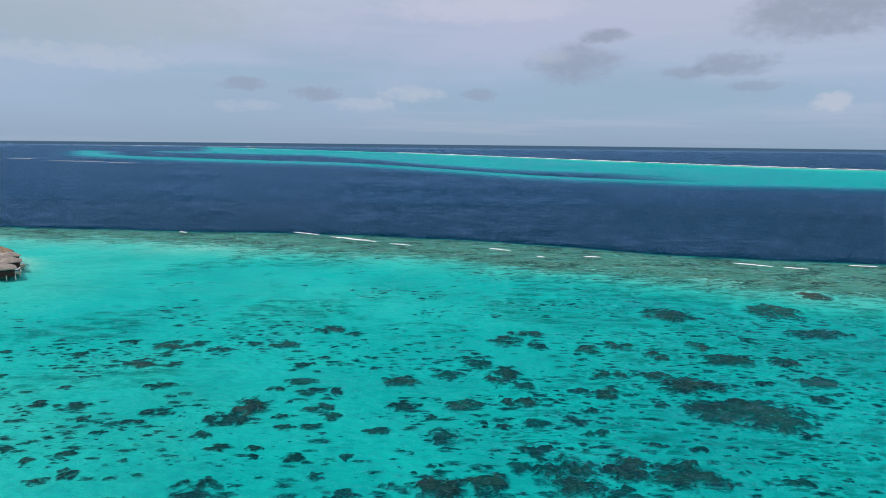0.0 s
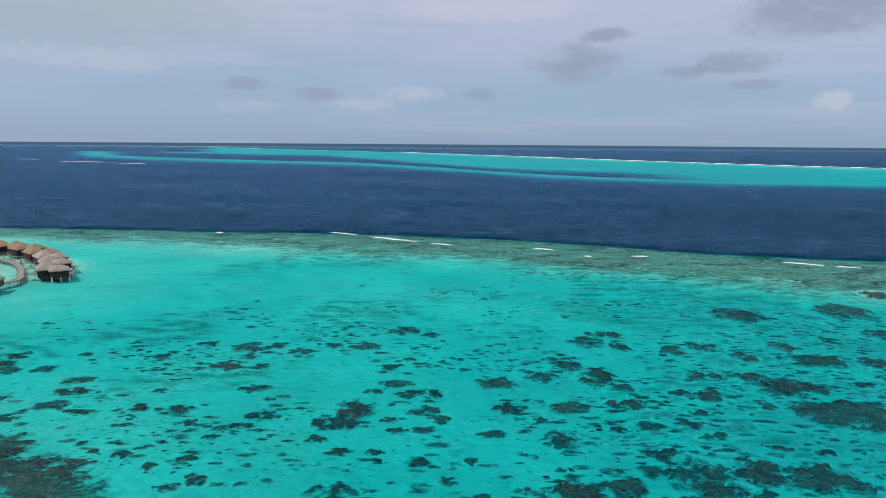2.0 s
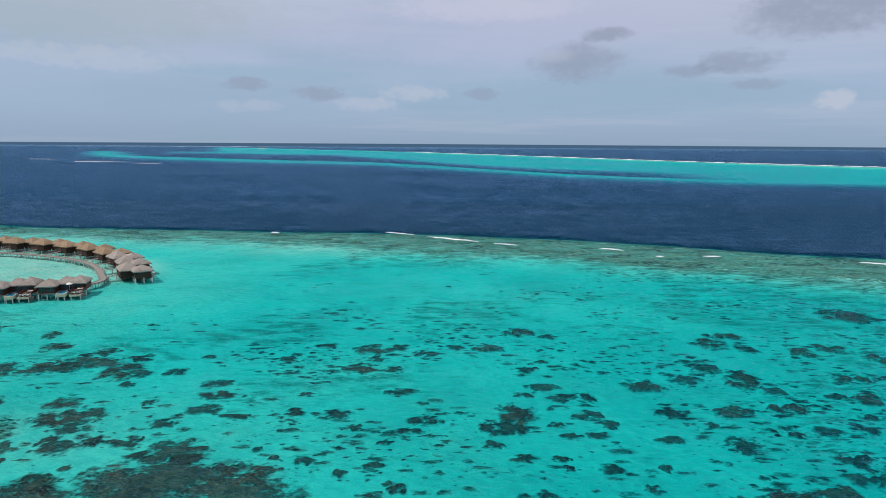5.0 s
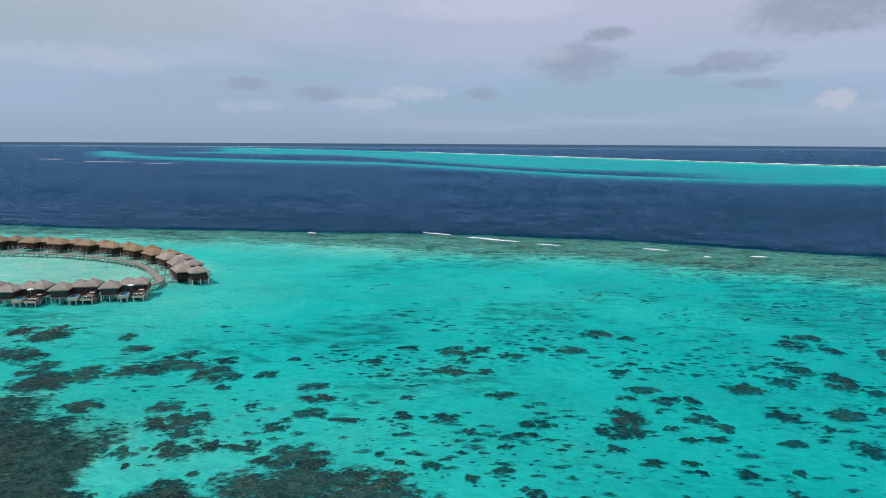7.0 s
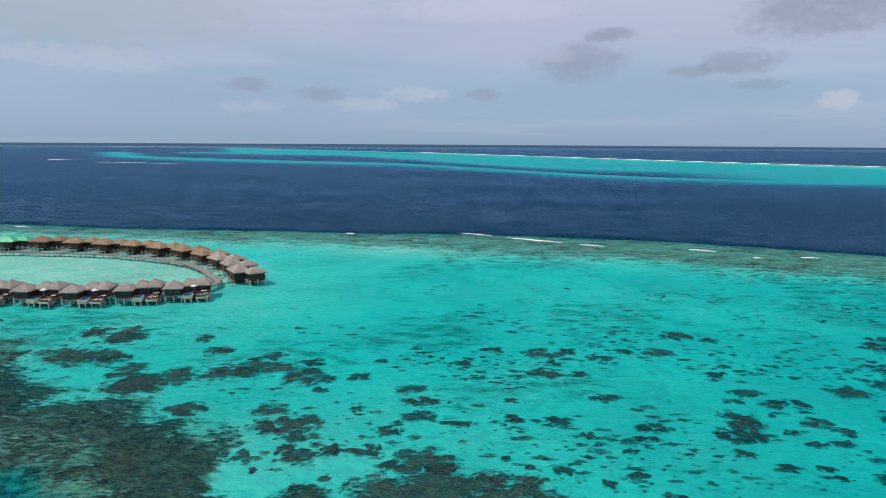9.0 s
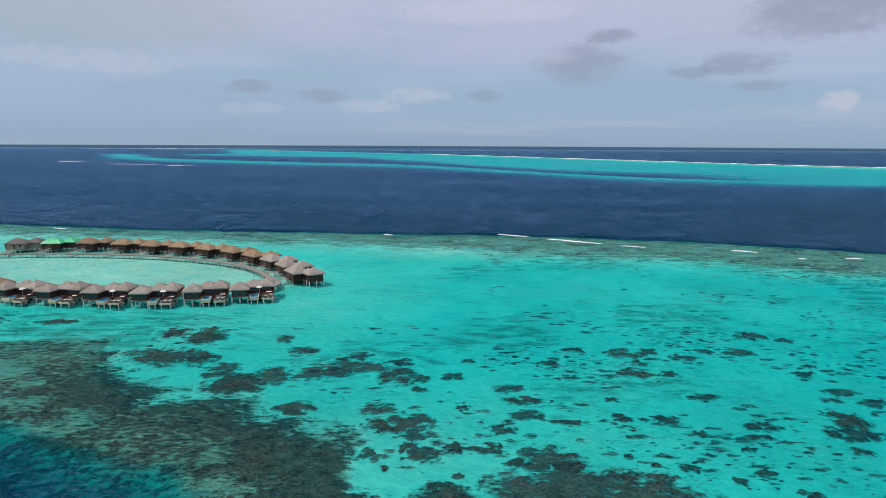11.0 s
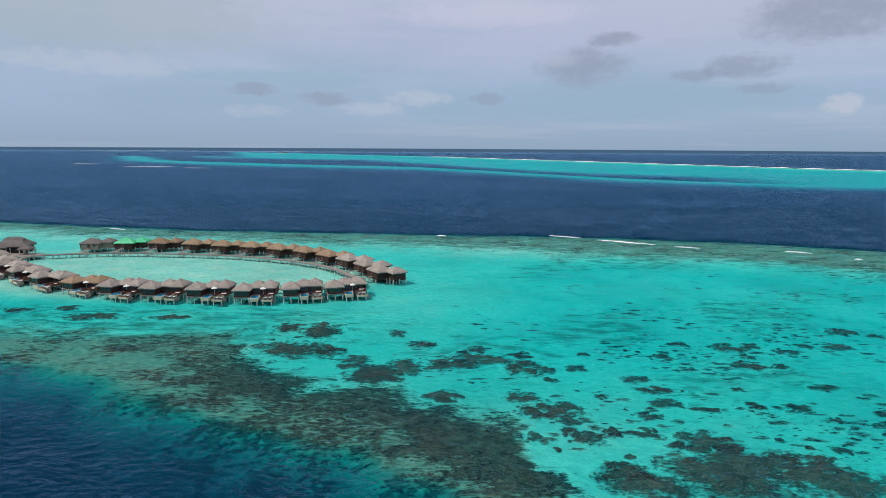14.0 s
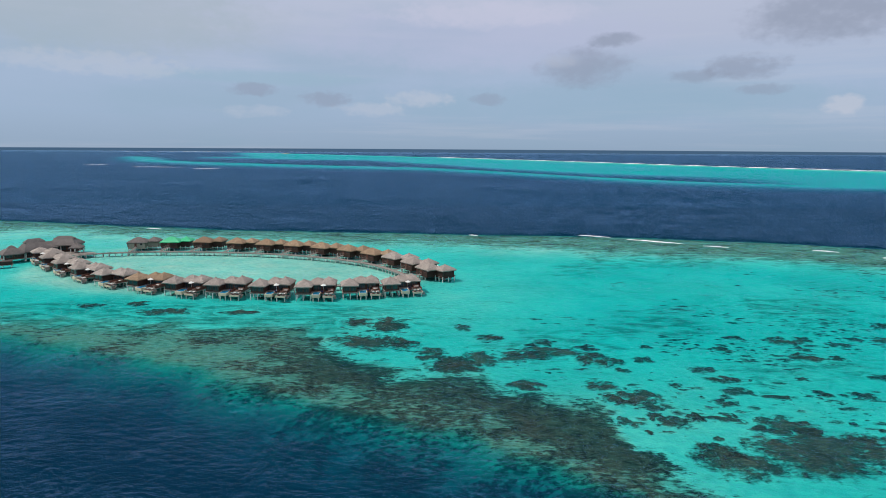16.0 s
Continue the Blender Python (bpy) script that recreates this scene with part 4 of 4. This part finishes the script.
def link_bridge(a, b):
    """A narrow bridge from the jetty to a villa's door."""
    d = Vector((b.x - a.x, b.y - a.y, 0))
    g = thing("link_bridge", "narrow timber bridge from the jetty to a villa", "bridge", "villa bridges")
    rise = math.atan2(b.z, d.length)
    g.matrix_world = Matrix.Translation(a) @ Matrix.Rotation(math.atan2(d.y, d.x), 4, "Z") @ Matrix.Rotation(-rise, 4, "Y")
    part("deck", box(0.9, d.length, -0.6, 0.6, 1.32, 1.4), DECKING, g)
    for y in (-0.6, 0.54):
        part("rail", box(0.9, d.length, y, y + 0.06, 2.2, 2.26, 0), DECKING, g)
        for x in np.arange(1.0, d.length - 0.3, 1.6):
            part("baluster", box(x, x + 0.06, y, y + 0.06, 1.401, 2.199, 0), DECKING, g)
    for x in np.arange(1.6, d.length - 0.4, 2.2):
        for y in (-0.45, 0.45):
            part("post", rod(x, y, -0.85, 1.318, 0.11), POST, g)


for m in front_poses + back_poses:
    door = m @ Vector((2.4, 4.95, 0))
    near = min(line, key=lambda p: (p - door).length)
    if (near - door).length > 1.5:
        link_bridge(near, door)


# ---- restaurant pavilions at the western end of the ring ----
def pavilion(x, y, w, d, eave, top, turn, roof, label, ridge=2.0, open_sides=False, base=1.1):
    v = thing("restaurant_pavilion", label, "pavilion", "restaurant pavilions")
    v.matrix_world = pose(x, y, 0, 0, 0, turn)
    part("roof", hip_roof(-w / 2, w / 2, -d / 2, d / 2, eave, top, ridge, "x", 0.35, 9, int(x) % 97), roof, v)
    part("roof", hip_roof(-ridge / 2 - w * 0.14, ridge / 2 + w * 0.14, -d * 0.15, d * 0.15, top - (top - eave) * 0.24, top + 0.35, ridge * 0.9, "x", 0.2, 4, 5), roof, v)
    part("platform", box(-w / 2 + 0.2, w / 2 - 0.2, -d / 2 + 0.2, d / 2 - 0.2, base - 0.25, base), DECKING, v)
    if not open_sides:
        part("wall", box(-w / 2 + 0.9, w / 2 - 0.9, -d / 2 + 0.9, d / 2 - 0.9, base + 0.002, eave + 0.1), WALL, v)
        for k in range(max(2, int(w / 3))):
            a = -w / 2 + 1.3 + k * (w - 2.6) / max(2, int(w / 3))
            window(a, a + (w - 2.6) / max(2, int(w / 3)) - 0.5, -d / 2 + 0.9, base + 0.5, eave - 0.35, v, 2)
    for px in np.linspace(-w / 2 + 0.6, w / 2 - 0.6, max(2, int(w / 3.2))):
        for py in np.linspace(-d / 2 + 0.6, d / 2 - 0.6, max(2, int(d / 3.5))):
            edge = abs(px) > w / 2 - 0.7 or abs(py) > d / 2 - 0.7
            part("post", rod(px, py, -0.2, eave + 0.05 if edge else base - 0.24, 0.15), POST, v)
    return v


pavilion(-303.5, 226, 9.5, 9, 3.4, 7.4, 50, THATCH_DARK, "large dark thatched restaurant hall over the lagoon", 4.5)
pavilion(-308, 219.5, 8, 7, 3.0, 5.6, 50, THATCH_DARK, "dark thatched wing of the restaurant on posts", 0.8)
pavilion(-299, 238, 12, 9, 3.8, 6.8, 8, THATCH_DARK, "dark thatched bar pavilion beside the jetty", 4.5)
pavilion(-290.5, 232, 4.6, 4.6, 3.4, 5.0, 10, THATCH_DARK, "small open-sided thatched kiosk on the jetty platform", 0.4, True)
pavilion(-322, 208, 11, 7, 3.4, 5.6, 40, THATCH_GREY, "grey thatched pavilion over shallow water", 3.0)

pavilion(-304, 234, 9, 5, 3.3, 5.0, 20, THATCH_DARK, "low thatched roof linking the restaurant halls", 4.0)


def service_hut(x, y, turn):
    g = thing("service_hut", "low dark-boarded service platform beside the villas", "hut")
    g.matrix_world = pose(x, y, 0, 0, 0, turn)
    part("wall", box(-3.0, 3.0, -1.2, 1.2, 0.75, 1.9), WALL, g)
    part("roof", box(-3.15, 3.15, -1.35, 1.35, 1.902, 2.02), WALL, g)
    part("deck", box(-3.2, 3.2, -1.5, 1.5, 0.55, 0.745), DECKING, g)
    for px in (-2.8, 0, 2.8):
        for py in (-1.2, 1.2):
            part("post", rod(px, py, -0.2, 0.55, 0.14), POST, g)


service_hut(-303.5, 208, 30)


def platform():
    g = thing("jetty_platform", "broad timber landing platform between jetty and restaurant", "platform")
    part("deck", box(-298, -283.5, 226, 233, 1.16, 1.28), DECKING, g)
    part("deck", box(-299, -292.2, 218.0, 225.9, 1.16, 1.28), DECKING, g)
    for x in np.arange(-297, -284, 3.2):
        for y in (226.6, 232.4):
            part("post", rod(x, y, -0.2, 1.161, 0.14), POST, g)
    for x in (-298, -293):
        for y in (218.6, 222, 225.4):
            part("post", rod(x, y, -0.2, 1.161, 0.14), POST, g)


platform()


# ---- far islet ----
def islet(x, y, w):
    g = thing("islet", "tiny low islet of sand and dark scrub on the far reef", "islet")
    bm = bmesh.new()
    bmesh.ops.create_icosphere(bm, subdivisions=3, radius=1.0)
    for v in bm.verts:
        v.co = Vector((x + v.co.x * w * (1 + 0.2 * noise.noise(v.co * 2)), y + v.co.y * w * 0.5, v.co.z * 1.6 - 0.2))
    part("sand", bm, BEACH, g)
    rnd = random.Random(4)
    for k in range(9):
        bm = bmesh.new()
        bmesh.ops.create_icosphere(bm, subdivisions=2, radius=1.0)
        cx, cy, r = x + rnd.uniform(-0.7, 0.7) * w, y + rnd.uniform(-0.2, 0.2) * w, rnd.uniform(3.0, 6.0)
        for v in bm.verts:
            f = 1 + 0.5 * noise.noise(v.co * 2.3 + Vector((k, 0, 0)))
            v.co = Vector((cx + v.co.x * r * 1.2 * f, cy + v.co.y * r * f, 1.2 + abs(v.co.z) * r * 0.9 * f))
        part("scrub", bm, LEAVES, g)


islet(-1130, 3640, 24)
